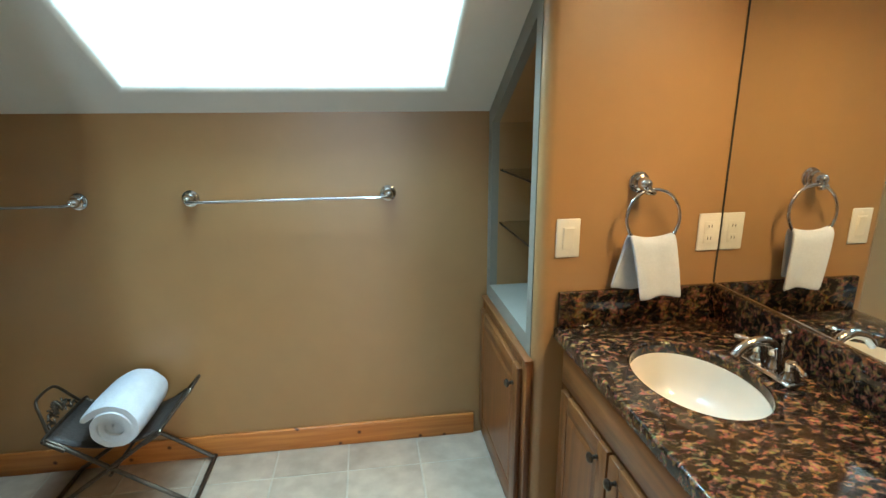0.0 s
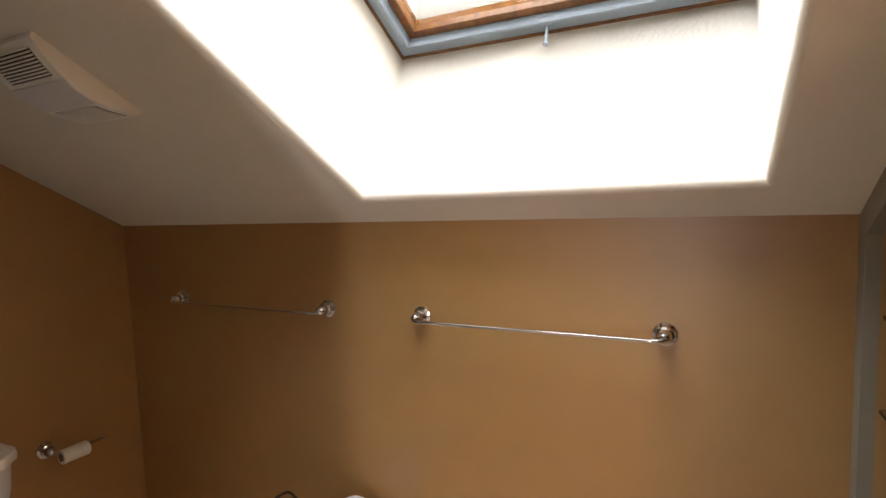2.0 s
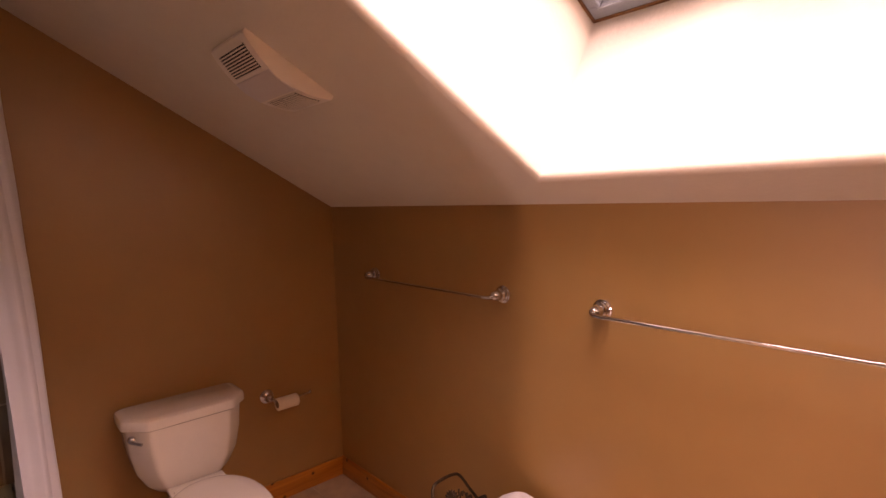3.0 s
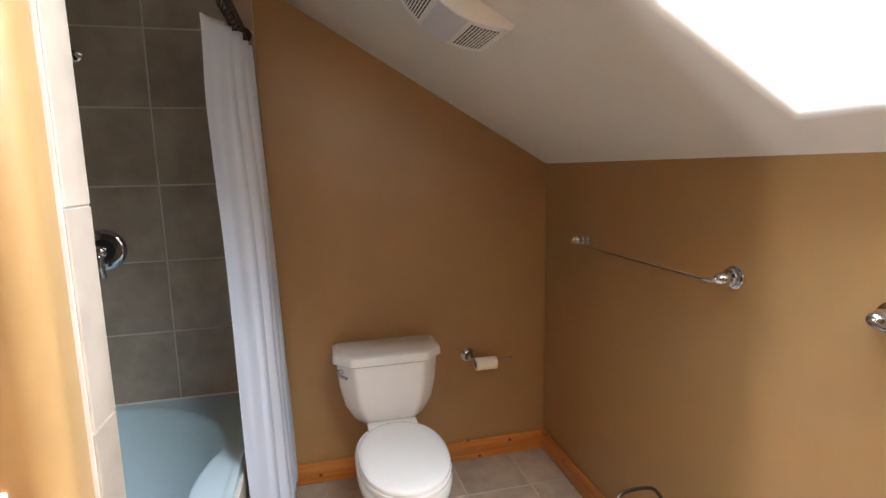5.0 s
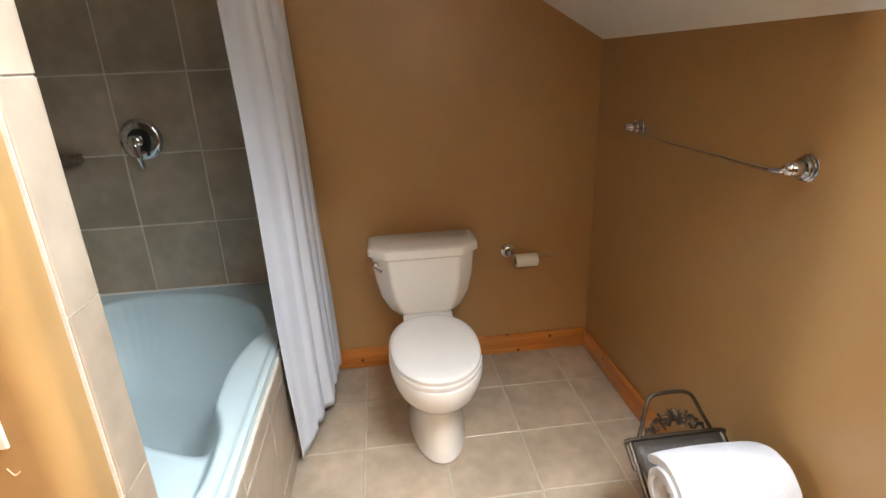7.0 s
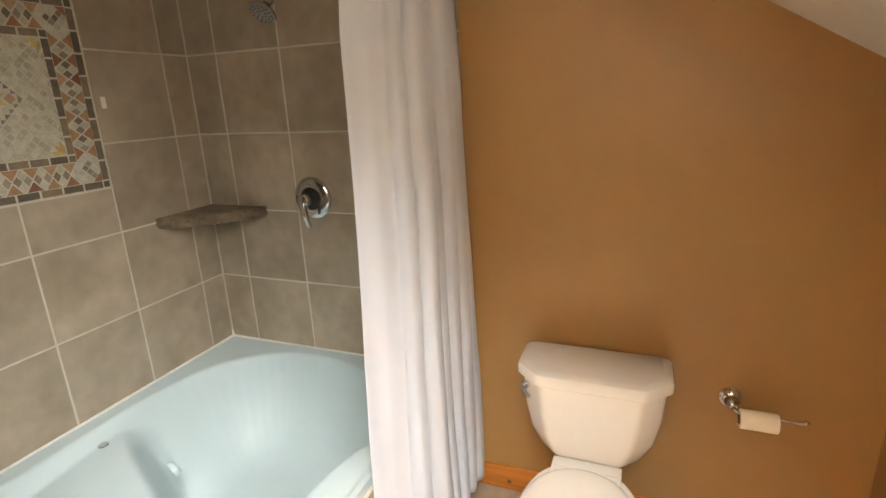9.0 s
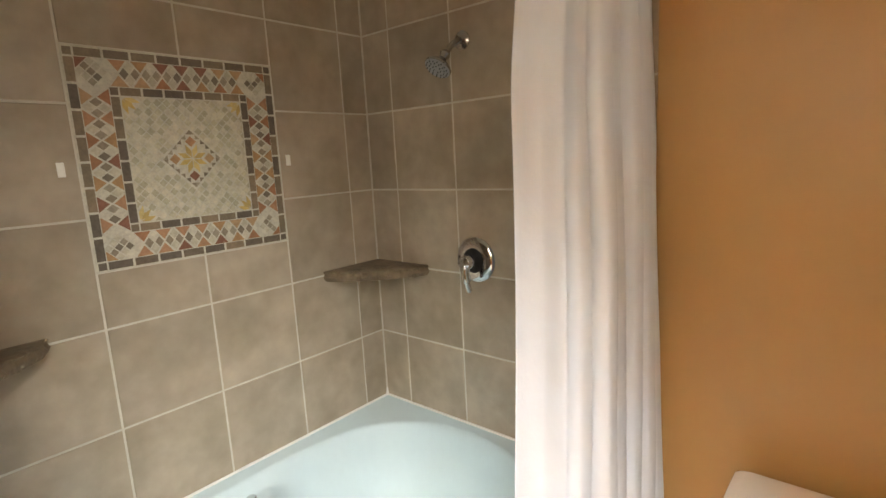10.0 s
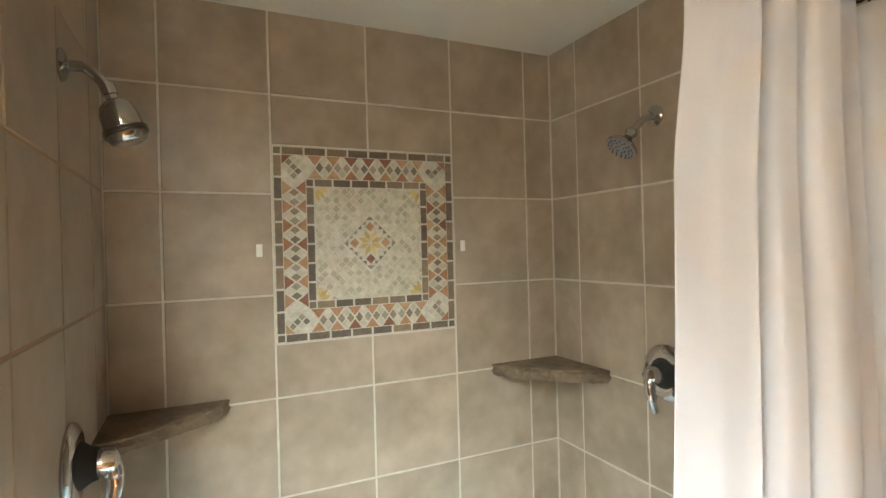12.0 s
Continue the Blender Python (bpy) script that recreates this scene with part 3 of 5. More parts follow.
# ---- bathtub ----
def tub():
    t = thing("bathtub", (-1.44, 0.33, 0), "white acrylic jetted bathtub, empty, with moulded armrests", "bathtub")
    x0, x1, y0, y1, zr = X_WT + 0.002, X_ET - 0.002, Y_ST + 0.002, 0.868, 0.478
    def sm(v):
        v = min(1.0, max(0.0, v))
        return v * v * (3 - 2 * v)
    # inner edge of the rim: straight along the wall, round at the foot, an armrest at the front
    edge = curve([(-0.80, 0.60, 0), (-0.80, 0.10, 0), (-0.84, -0.09, 0), (-0.95, -0.135, 0), (-1.30, -0.14, 0), (-1.62, -0.14, 0), (-1.91, -0.075, 0), (-2.085, 0.12, 0), (-2.115, 0.33, 0), (-2.065, 0.53, 0), (-1.92, 0.715, 0), (-1.72, 0.795, 0), (-1.60, 0.765, 0), (-1.47, 0.742, 0), (-1.27, 0.748, 0), (-1.20, 0.775, 0), (-1.10, 0.803, 0), (-0.92, 0.805, 0), (-0.82, 0.74, 0), (-0.80, 0.60, 0)], 5)
    E0 = np.array([[p.x, p.y] for p in edge[:-1]])
    E1 = np.roll(E0, -1, 0)
    def inside(x, y):
        """Distance inside the edge; negative on the rim."""
        d = E1 - E0
        q = np.array([x, y]) - E0
        u = np.clip((q * d).sum(1) / (d * d).sum(1), 0, 1)
        dist = np.sqrt(((q - u[:, None] * d) ** 2).sum(1).min())
        cross = (E0[:, 1] > y) != (E1[:, 1] > y)
        hits = (x < d[:, 0] * (y - E0[:, 1]) / np.where(d[:, 1] == 0, 1e-9, d[:, 1]) + E0[:, 0]) & cross
        return dist if hits.sum() % 2 else -dist
    def height(x, y):
        d = inside(x, y)
        s = (x - (-1.50 + 0.5 * (y + 0.1))) * 0.894
        z = zr + 0.006 * sm((y - y1 + 0.03) / 0.012)
        if d <= 0:
            return z
        well = sm((0.015 - s) / 0.16)
        seat = (0.045 + 0.03 * sm(s / 0.5)) * sm(d / 0.045)
        deep = 0.37 * (1 - (1 - min(1, d / 0.30)) ** 2.4) * sm((d + 0.006) / 0.04)
        return z - seat - (max(deep, seat) - seat) * well
    nx, ny = 220, 165
    bm = B()
    grid = [[bm.verts.new((x0 + (x1 - x0) * i / nx, y0 + (y1 - y0) * j / ny, height(x0 + (x1 - x0) * i / nx, y0 + (y1 - y0) * j / ny))) for j in range(ny + 1)] for i in range(nx + 1)]
    for i in range(nx):
        for j in range(ny):
            bm.faces.new((grid[i][j], grid[i + 1][j], grid[i + 1][j + 1], grid[i][j + 1]))
    low = [bm.verts.new((x0 + (x1 - x0) * i / nx, y1, 0.452)) for i in range(nx + 1)]
    for i in range(nx):
        bm.faces.new((grid[i][ny], grid[i + 1][ny], low[i + 1], low[i]))
    part("shell", bm, ACRYL, t)
    for p, ax in (((-1.50, 0.125, 0.345), (-1, 0.5, 0.5)), ((-1.24, 0.53, 0.345), (-1, 0.5, 0.5))):
        bm = B()
        lathe(bm, p, ax, [(-0.01, 0.026), (0.006, 0.026), (0.010, 0.02), (0.004, 0.014), (0.012, 0.008)], 18)
        part("jet", bm, ACRYL, t)
    # chrome disc added where a small greyish oval mark sits
    bz = height(-1.43, -0.095)
    part("air_button", lathe(B(), (-1.43, -0.095, bz - 0.003), (0, 0, 1), [(0, 0.017), (0.006, 0.017), (0.008, 0.014), (0.007, 0.006)], 18), CHROME, t, "small chrome disc in place of a greyish oval mark")
    return t


tub()
apron = setting("tub_apron", box(B(), X_WT, X_ET, 0.80, 0.8775, -0.002, 0.452), GROUT, "tiled front of the bathtub")
# white caulk where the tub meets the tiles
bm = B()
tube(bm, [(X_WT + 0.003, Y_ST + 0.003, 0.480), (X_ET, Y_ST + 0.003, 0.480)], 0.005, 6)
tube(bm, [(X_WT + 0.003, Y_ST + 0.003, 0.480), (X_WT + 0.003, 0.86, 0.480)], 0.005, 6)
cyl(bm, (X_WT + 0.004, Y_ST + 0.004, 0.478), (X_WT + 0.002, Y_ST + 0.002, 0.512), 0.008, 0.002, 8)
setting("caulk_trim", bm, WHITEP, "white caulk line round the tub")

# ---- shower curtain ----
def curtain():
    x1, z0, z1 = -2.142, 0.045, 1.925
    ridges = (-0.02, 0.225, 0.345, 0.49, 0.61, 0.745, 0.885, 1.02)
    sizes = (0.8, 0.75, 1.0, 0.8, 0.9, 0.85, 0.7)
    nu, nv = 260, 64
    bm = B()
    rows = []
    def sm(q):
        q = min(1.0, max(0.0, q))
        return q * q * (3 - 2 * q)
    for j in range(nv + 1):
        v = j / nv
        low = 1 - v
        z = z0 + (z1 - z0) * v
        row = []
        for i in range(nu + 1):
            u = i / nu
            w = u + low * math.sin(math.pi * u) * (0.035 * math.sin(5 * u + 2.2 * low) + 0.03 * noise.noise(Vector((u * 3, v * 1.6, 7.0))))
            k = max(n for n in range(7) if ridges[n] <= w or n == 0)
            s = (w - ridges[k]) / (ridges[k + 1] - ridges[k])
            # a flat panel that comes forward to a crease, then turns back
            saw = sm(s / 0.84) * 0.6 + 0.4 * s / 0.84 if s < 0.84 else 1 - sm((s - 0.84) / 0.16)
            if k == 0 and s < 0.84:
                saw = 0.74 + 0.26 * s / 0.84 - 0.22 * math.sin(math.pi * s / 0.84)
            wave = 0.5 - 0.5 * math.cos(math.tau * s)
            wave = wave if k else saw
            mix = 0.25 + 0.5 * low
            amp = ((0.060 if k == 0 else 0.080) + 0.026 * low) * sizes[k]
            y = (0.888 if k == 0 else 0.888 - 0.016 * (1 - sm(low * 3) * 0.5)) + amp * ((1 - mix) * saw + mix * (0.6 * saw + 0.4 * wave)) + 0.045 * low * (0.4 + u)
            y += 0.014 * noise.noise(Vector((u * 5.5, v * 2.4, 0.5))) + 0.005 * noise.noise(Vector((u * 13, v * 5, 3.5)))
            x0 = -1.640 + 0.145 * sm(low * 1.1)
            x = x0 + (x1 - x0) * u - 0.018 * low * (1 - u) - (0.016 * sm((s - 0.55) / 0.25) * (1 - sm((s - 0.8) / 0.2)))
            x += 0.026 * sm(low * 6) * (1 - u) ** 2
            y -= 0.006 * sm(low * 6) * (1 - u) ** 2 + (0.080 - 0.045 * low) * (1 - u) ** 4 - 0.016 * (1 - low) * u ** 2
            hem = 0.016 * noise.noise(Vector((u * 6, 1.0, 2.0))) * low ** 6
            peak = 0.016 * (saw - 0.7) * v ** 30
            row.append(bm.verts.new((x, y, z + hem + peak)))
        rows.append(row)
    for a, b in zip(rows, rows[1:]):
        for i in range(nu):
            bm.faces.new((a[i], a[i + 1], b[i + 1], b[i]))
    ob = part("shower_curtain", bm, CURT, at=(-1.84, 0.92, 0.04))
    tagged(ob, "white cotton shower curtain drawn aside, hanging outside the tub", "shower curtain")
    m = ob.modifiers.new("thickness", "SOLIDIFY")
    m.thickness = 0.0018


curtain()
rod = thing("curtain_rod", (-1.43, 0.915, 1.985), "dark bronze shower curtain rod between the tiled walls", "curtain rod")
part("rod", cyl(B(), (X_WT + 0.001, 0.915, 1.985), (X_ET - 0.001, 0.915, 1.985), 0.0125), BRONZE, rod)
for x, d in ((X_WT + 0.001, 1), (X_ET - 0.001, -1)):
    part("flange", lathe(B(), (x, 0.915, 1.985), (d, 0, 0), [(0, 0.03), (0.006, 0.03), (0.018, 0.018), (0.025, 0.0135)]), BRONZE, rod)
for k in range(9):
    x = (-1.648, -1.70, -1.755, -1.815, -1.87, -1.93, -1.99, -2.06, -2.125)[k]
    bm = B()
    tube(bm, [(x + 0.004 * math.sin(a), 0.915 + 0.019 * math.cos(a), 1.966 + 0.031 * math.sin(a)) for a in [i * math.tau / 20 for i in range(20)]], 0.0028, 6, closed=True)
    lathe(bm, (x, 0.934, 1.945), (0, 1, 0), [(-0.004, 0.006), (0, 0.009), (0.004, 0.006)], 10)
    tagged(part("curtain_ring", bm, BRONZE, at=(x, 0.915, 1.93)), "dark bronze roller ring on the curtain rod", "curtain ring", "rings on the curtain rod")

# ---- towel bars and paper holder ----
def knob_post(bm, p, axis, size=1.0):
    """Stepped bell-shaped wall post."""
    s = size
    return lathe(bm, p, axis, [(0, 0.031 * s), (0.003, 0.0325 * s), (0.006, 0.0315 * s), (0.008, 0.026 * s), (0.011, 0.0285 * s), (0.014, 0.0285 * s), (0.016, 0.0225 * s), (0.019, 0.025 * s), (0.023, 0.024 * s), (0.026, 0.0185 * s), (0.034, 0.02 * s), (0.044, 0.0175 * s), (0.05, 0.014 * s), (0.054, 0.0155 * s), (0.06, 0.012 * s), (0.064, 0.006 * s)], 28)


def towel_bar(x0, x1, z):
    t = thing("towel_bar", ((x0 + x1) / 2, Y_K, z), "polished chrome towel bar with bell-shaped posts, empty", "towel bar", "towel bars on the knee wall")
    for x, d in ((x0, 1), (x1, -1)):
        bm = knob_post(B(), (x, Y_K, z), (0, -1, 0))
        tube(bm, curve([(x, Y_K - 0.058, z), (x + d * 0.006, Y_K - 0.066, z - 0.004), (x + d * 0.03, Y_K - 0.070, z - 0.006), (x + d * 0.05, Y_K - 0.070, z - 0.006)]), 0.0065)
        part("post", bm, CHROME, t)
    part("bar", cyl(B(), (x0 + 0.03, Y_K - 0.070, z - 0.006), (x1 - 0.03, Y_K - 0.070, z - 0.006), 0.0058), CHROME, t)
    return t


towel_bar(-0.570, 0.185, 1.132)
towel_bar(-1.762, -0.966, 1.132)

tp = thing("toilet_paper_holder", (X_W, 1.83, 0.545), "chrome open-arm toilet paper holder on the wall", "paper holder")
bm = knob_post(B(), (X_W, 1.83, 0.545), (1, 0, 0), 1.05)
part("post", bm, CHROME, tp)
bm = tube(B(), curve([(X_W + 0.055, 1.83, 0.545), (X_W + 0.075, 1.838, 0.54), (X_W + 0.078, 1.87, 0.535), (X_W + 0.078, 2.0, 0.532), (X_W + 0.078, 2.02, 0.537)]), 0.0055)
part("arm", bm, CHROME, tp)
part("finial", lathe(B(), (X_W + 0.078, 2.015, 0.537), (0, 1, 0), [(0, 0.006), (0.003, 0.009), (0.009, 0.009), (0.013, 0.005)], 14), CHROME, tp)
bm = lathe(B(), (X_W + 0.078, 1.848, 0.519), (0, 1, 0), [(0.002, 0.018), (0, 0.020), (0, 0.0285), (0.002, 0.030), (0.100, 0.030), (0.102, 0.0285), (0.102, 0.020), (0.1, 0.018)], 32)
roll = tagged(part("toilet_paper_roll", bm, PAPER, at=(X_W + 0.078, 1.848, 0.519)), "nearly used white toilet paper roll on its holder", "toilet paper")
part("core", lathe(B(), (X_W + 0.078, 1.846, 0.519), (0, 1, 0), [(0, 0.017), (0.106, 0.017)], 24), SHELF, roll, "brown cardboard core")

# ---- folding rack and rolled towel ----
def rack():
    x0, x1, y0, y1, z = -1.06, -0.68, 1.918, 2.212, 0.335
    t = thing("folding_rack", ((x0 + x1) / 2, (y0 + y1) / 2, 0), "antique bronze folding rack with cast floral ends and X legs", "luggage rack")
    for y in (y0 + 0.008, y1 - 0.008):
        for a, b in (((x0, y, z), (-0.60, y, 0.012)), ((x1, y, z), (-1.13, y, 0.012))):
            part("leg", tube(B(), [a, b], 0.0085, 8), BRONZE, t)
    for x in (-0.60, -1.13):
        bm = B()
        tube(bm, [(x, y0 - 0.01, 0.010), (x, y1 + 0.01, 0.010)], 0.0095, 8)
        part("foot_bar", bm, BRONZE, t)
    part("pivot", cyl(B(), (-0.865, y0 - 0.008, 0.178), (-0.865, y1 + 0.008, 0.178), 0.006), BRONZE, t)
    # sagging metal sling
    bm = B()
    n = 16
    rows = []
    for j in range(n + 1):
        u = j / n
        x = x0 + (x1 - x0) * u
        zz = z - 0.055 * math.sin(math.pi * u) ** 0.8
        rows.append([bm.verts.new((x, y0 + 0.012 + (y1 - y0 - 0.024) * k / 8, zz)) for k in range(9)])
    for a, b in zip(rows, rows[1:]):
        for k in range(8):
            bm.faces.new((a[k], a[k + 1], b[k + 1], b[k]))
    s = part("sling", bm, SLING, t, "dark leather sling")
    m = s.modifiers.new("thickness", "SOLIDIFY")
    m.thickness = 0.004
    for x, d in ((x0, -1), (x1, 1)):
        # end rail with rounded corners and arch leaning outwards
        lean = 0.52 if d < 0 else 0.85
        def pt(v, h):
            return (x + d * h * lean, y0 + (y1 - y0) * v, z + h)
        bm = tube(B(), curve([(x - d * 0.06, y0, z - 0.045), pt(0.0, -0.01), pt(0.03, 0.004), pt(0.5, 0.006), pt(0.97, 0.004), pt(1.0, -0.01), (x - d * 0.06, y1, z - 0.045)], 6), 0.0075, 8)
        part("end_rail", bm, BRONZE, t)
        bm = tube(B(), curve([pt(0.12, 0.01), pt(0.19, 0.05), pt(0.27, 0.098), pt(0.38, 0.112), pt(0.62, 0.112), pt(0.73, 0.098), pt(0.81, 0.05), pt(0.88, 0.01)], 6), 0.0058, 8)
        part("arch", bm, BRONZE, t)
        bm = B()
        for k in range(11):
            a = math.pi * k / 10
            v0, h0 = 0.5 + 0.035 * math.cos(a), 0.030 + 0.010 * math.sin(a)
            v1, h1 = 0.5 + 0.13 * math.cos(a), 0.030 + 0.044 * math.sin(a)
            tube(bm, curve([pt(v0, h0), pt((v0 + v1) / 2, (h0 + h1) / 2 + 0.006), pt(v1, h1)], 4), [0.003, 0.0045, 0.006, 0.0065, 0.006, 0.005, 0.004, 0.003, 0.002], 6)
        part("flower", bm, BRONZE, t, "cast bronze flower")
        for sgn in (-1, 1):
            bm = B()
            tube(bm, curve([pt(0.5 + sgn * 0.09, 0.022), pt(0.5 + sgn * 0.17, 0.05), pt(0.5 + sgn * 0.23, 0.035), pt(0.5 + sgn * 0.19, 0.018), pt(0.5 + sgn * 0.16, 0.03)], 5), 0.0042, 6)
            tube(bm, curve([pt(0.5 + sgn * 0.20, 0.015), pt(0.5 + sgn * 0.27, 0.028), pt(0.5 + sgn * 0.31, 0.012)], 5), 0.0042, 6)
            for q in range(4):
                tube(bm, curve([pt(0.5 + sgn * (0.12 + 0.05 * q), 0.045 - 0.008 * q), pt(0.5 + sgn * (0.145 + 0.05 * q), 0.062 - 0.011 * q), pt(0.5 + sgn * (0.155 + 0.05 * q), 0.058 - 0.012 * q)], 3), 0.0035, 6)
            part("scroll", bm, BRONZE, t)
    return t


SLING = material("dark_brown_leather", (0.045, 0.034, 0.027), 0.5, var=0.3, scale=9, fine=80, bump=0.3)
rack()


def rolled_towel():
    cx, cz, y0, y1 = -0.820, 0.378, 1.900, 2.180
    turns, r0, r1, th = 3.6, 0.010, 0.090, 0.0220
    n = 190
    bm = B()
    outer, inner = [], []
    for k in range(n + 1):
        f = k / n
        a = (f - 1) * turns * math.tau + math.radians(104)
        r = r0 + (r1 - r0) * f
        rx = r * 1.05
        outer.append((cx + rx * math.cos(a), cz + r * 0.97 * math.sin(a)))
        inner.append((cx + (rx - th) * math.cos(a), cz + (r * 0.97 - th) * math.sin(a)))
    # loose tail that runs off the top of the roll, with a rounded end
    ex, ez = outer[-1]
    for dx, dz, tk in ((0.016, 0.004, 0.021), (0.034, 0.011, 0.022), (0.052, 0.021, 0.023), (0.068, 0.032, 0.023), (0.078, 0.041, 0.020), (0.084, 0.048, 0.012), (0.086, 0.052, 0.004)):
        outer.append((ex - dx, ez - dz))
        inner.append((ex - dx + tk * 0.45, ez - dz - tk * 0.9))
    loops = []
    ny = 22
    for j in range(ny + 1):
        v = j / ny
        y = y0 + (y1 - y0) * v
        edge = min(v, 1 - v) * (y1 - y0)
        rows = []
        for k, ((ox, oz), (ix, iz)) in enumerate(zip(outer, inner)):
            g = 0.006 * max(0, 1 - edge / 0.012)
            dy = 0.010 * math.sin(k * 0.033) * (1 if v < 0.5 else -1) * max(0, 1 - edge / 0.05)
            puff = 1 + 0.05 * math.sin(math.pi * v) - 0.03 * max(0, 1 - edge / 0.02)
            w = 0.003 * noise.noise(Vector((ox * 30, y * 18, oz * 30)))
            rows.append((bm.verts.new((cx + (ox - cx) * puff + w, y + dy, cz + (oz - cz) * puff + w)), bm.verts.new((cx + (ix - cx) * puff, y + dy, cz + (iz - cz) * puff))))
        loops.append(rows)
    m = len(outer)
    for a, b in zip(loops, loops[1:]):
        for k in range(m - 1):
            bm.faces.new((a[k][0], a[k + 1][0], b[k + 1][0], b[k][0]))
            bm.faces.new((a[k][1], b[k][1], b[k + 1][1], a[k + 1][1]))
        bm.faces.new((a[-1][0], a[-1][1], b[-1][1], b[-1][0]))
    for lp in (loops[0], loops[-1]):
        for k in range(m - 1):
            bm.faces.new((lp[k][0], lp[k][1], lp[k + 1][1], lp[k + 1][0]))
    tagged(part("rolled_towel", bm, CLOTH, at=(cx, 2.02, cz - 0.09)), "white terry bath towel rolled up on the folding rack", "towel")


rolled_towel()

# ---- exhaust fan on the slope ----
def exhaust_fan():
    fx0, fx1 = -1.345, -1.104
    ya, yb = 1.662, 1.412
    n0 = (SKY0 - ya) / NZ
    ln = (ya - yb) / NZ
    t = thing("exhaust_fan", (0.5 * (fx0 + fx1), (ya + yb) / 2, slope_z((ya + yb) / 2)), "white bowed exhaust fan cover with two louvred grilles", "exhaust fan")
    def bulge(s):
        u = s / ln
        return 0.014 + 0.042 * math.sin(math.pi * min(1, max(0, u))) ** 0.9
    def at(x, s, h):
        return on_roof(x, n0 + s, -h)
    bm = B()
    n = 24
    rows = [[bm.verts.new(at(x, ln * k / n, h)) for x, h in ((fx0, 0.0), (fx0, bulge(ln * k / n)), (fx1, bulge(ln * k / n)), (fx1, 0.0))] for k in range(n + 1)]
    for a, b in zip(rows, rows[1:]):
        for i in range(3):
            bm.faces.new((a[i], a[i + 1], b[i + 1], b[i]))
    bm.faces.new(rows[0])
    bm.faces.new(rows[-1][::-1])
    part("cover", bm, WHITEP, t)
    def panel(s0, s1, xa, xb, lift, mat, name, label=""):
        bm = B()
        m = 10
        rr = [[bm.verts.new(at(x, s0 + (s1 - s0) * k / m, bulge(s0 + (s1 - s0) * k / m) + h)) for x, h in ((xa, 0), (xa, lift), (xb, lift), (xb, 0))] for k in range(m + 1)]
        for a, b in zip(rr, rr[1:]):
            for i in range(3):
                bm.faces.new((a[i], a[i + 1], b[i + 1], b[i]))
        bm.faces.new(rr[0])
        bm.faces.new(rr[-1][::-1])
        return part(name, bm, mat, t, label)
    panel(ln * 0.36, ln * 0.66, fx0 + 0.004, fx1 - 0.004, 0.003, LENS, "lens", "milky light lens")
    for s0, s1 in ((ln * 0.06, ln * 0.32), (ln * 0.70, ln * 0.94)):
        # near-black sheet on the cover paints the shade between the slats
        g = panel(s0, s1, fx0 + 0.03, fx1 - 0.03, 0.001, DARK, "grille", "louvred grille")
        k = 9
        for i in range(k + 1):
            s = s0 + (s1 - s0) * i / k
            bm = B()
            h = bulge(s)
            vs = [bm.verts.new(at(x, s + ds, h + dh)) for x in (fx0 + 0.03, fx1 - 0.03) for ds, dh in ((-0.002, 0.001), (0.002, 0.001), (0.003, 0.005), (-0.001, 0.005))]
            for q in range(4):
                bm.faces.new((vs[q], vs[(q + 1) % 4], vs[4 + (q + 1) % 4], vs[4 + q]))
            bm.faces.new(vs[:4])
            bm.faces.new(vs[4:])
            part("slat", bm, WHITEP, g, smooth=False)


LENS = material("milky_lens", (0.62, 0.60, 0.62), 0.35, var=0.03, bump=0.15, bump_scale=400)
exhaust_fan()

# ---- vanity ----
CT, CX0, CY0 = 0.795, 0.660, -0.30
SX, SY, SA, SB = 0.906, 1.220, 0.147, 0.196


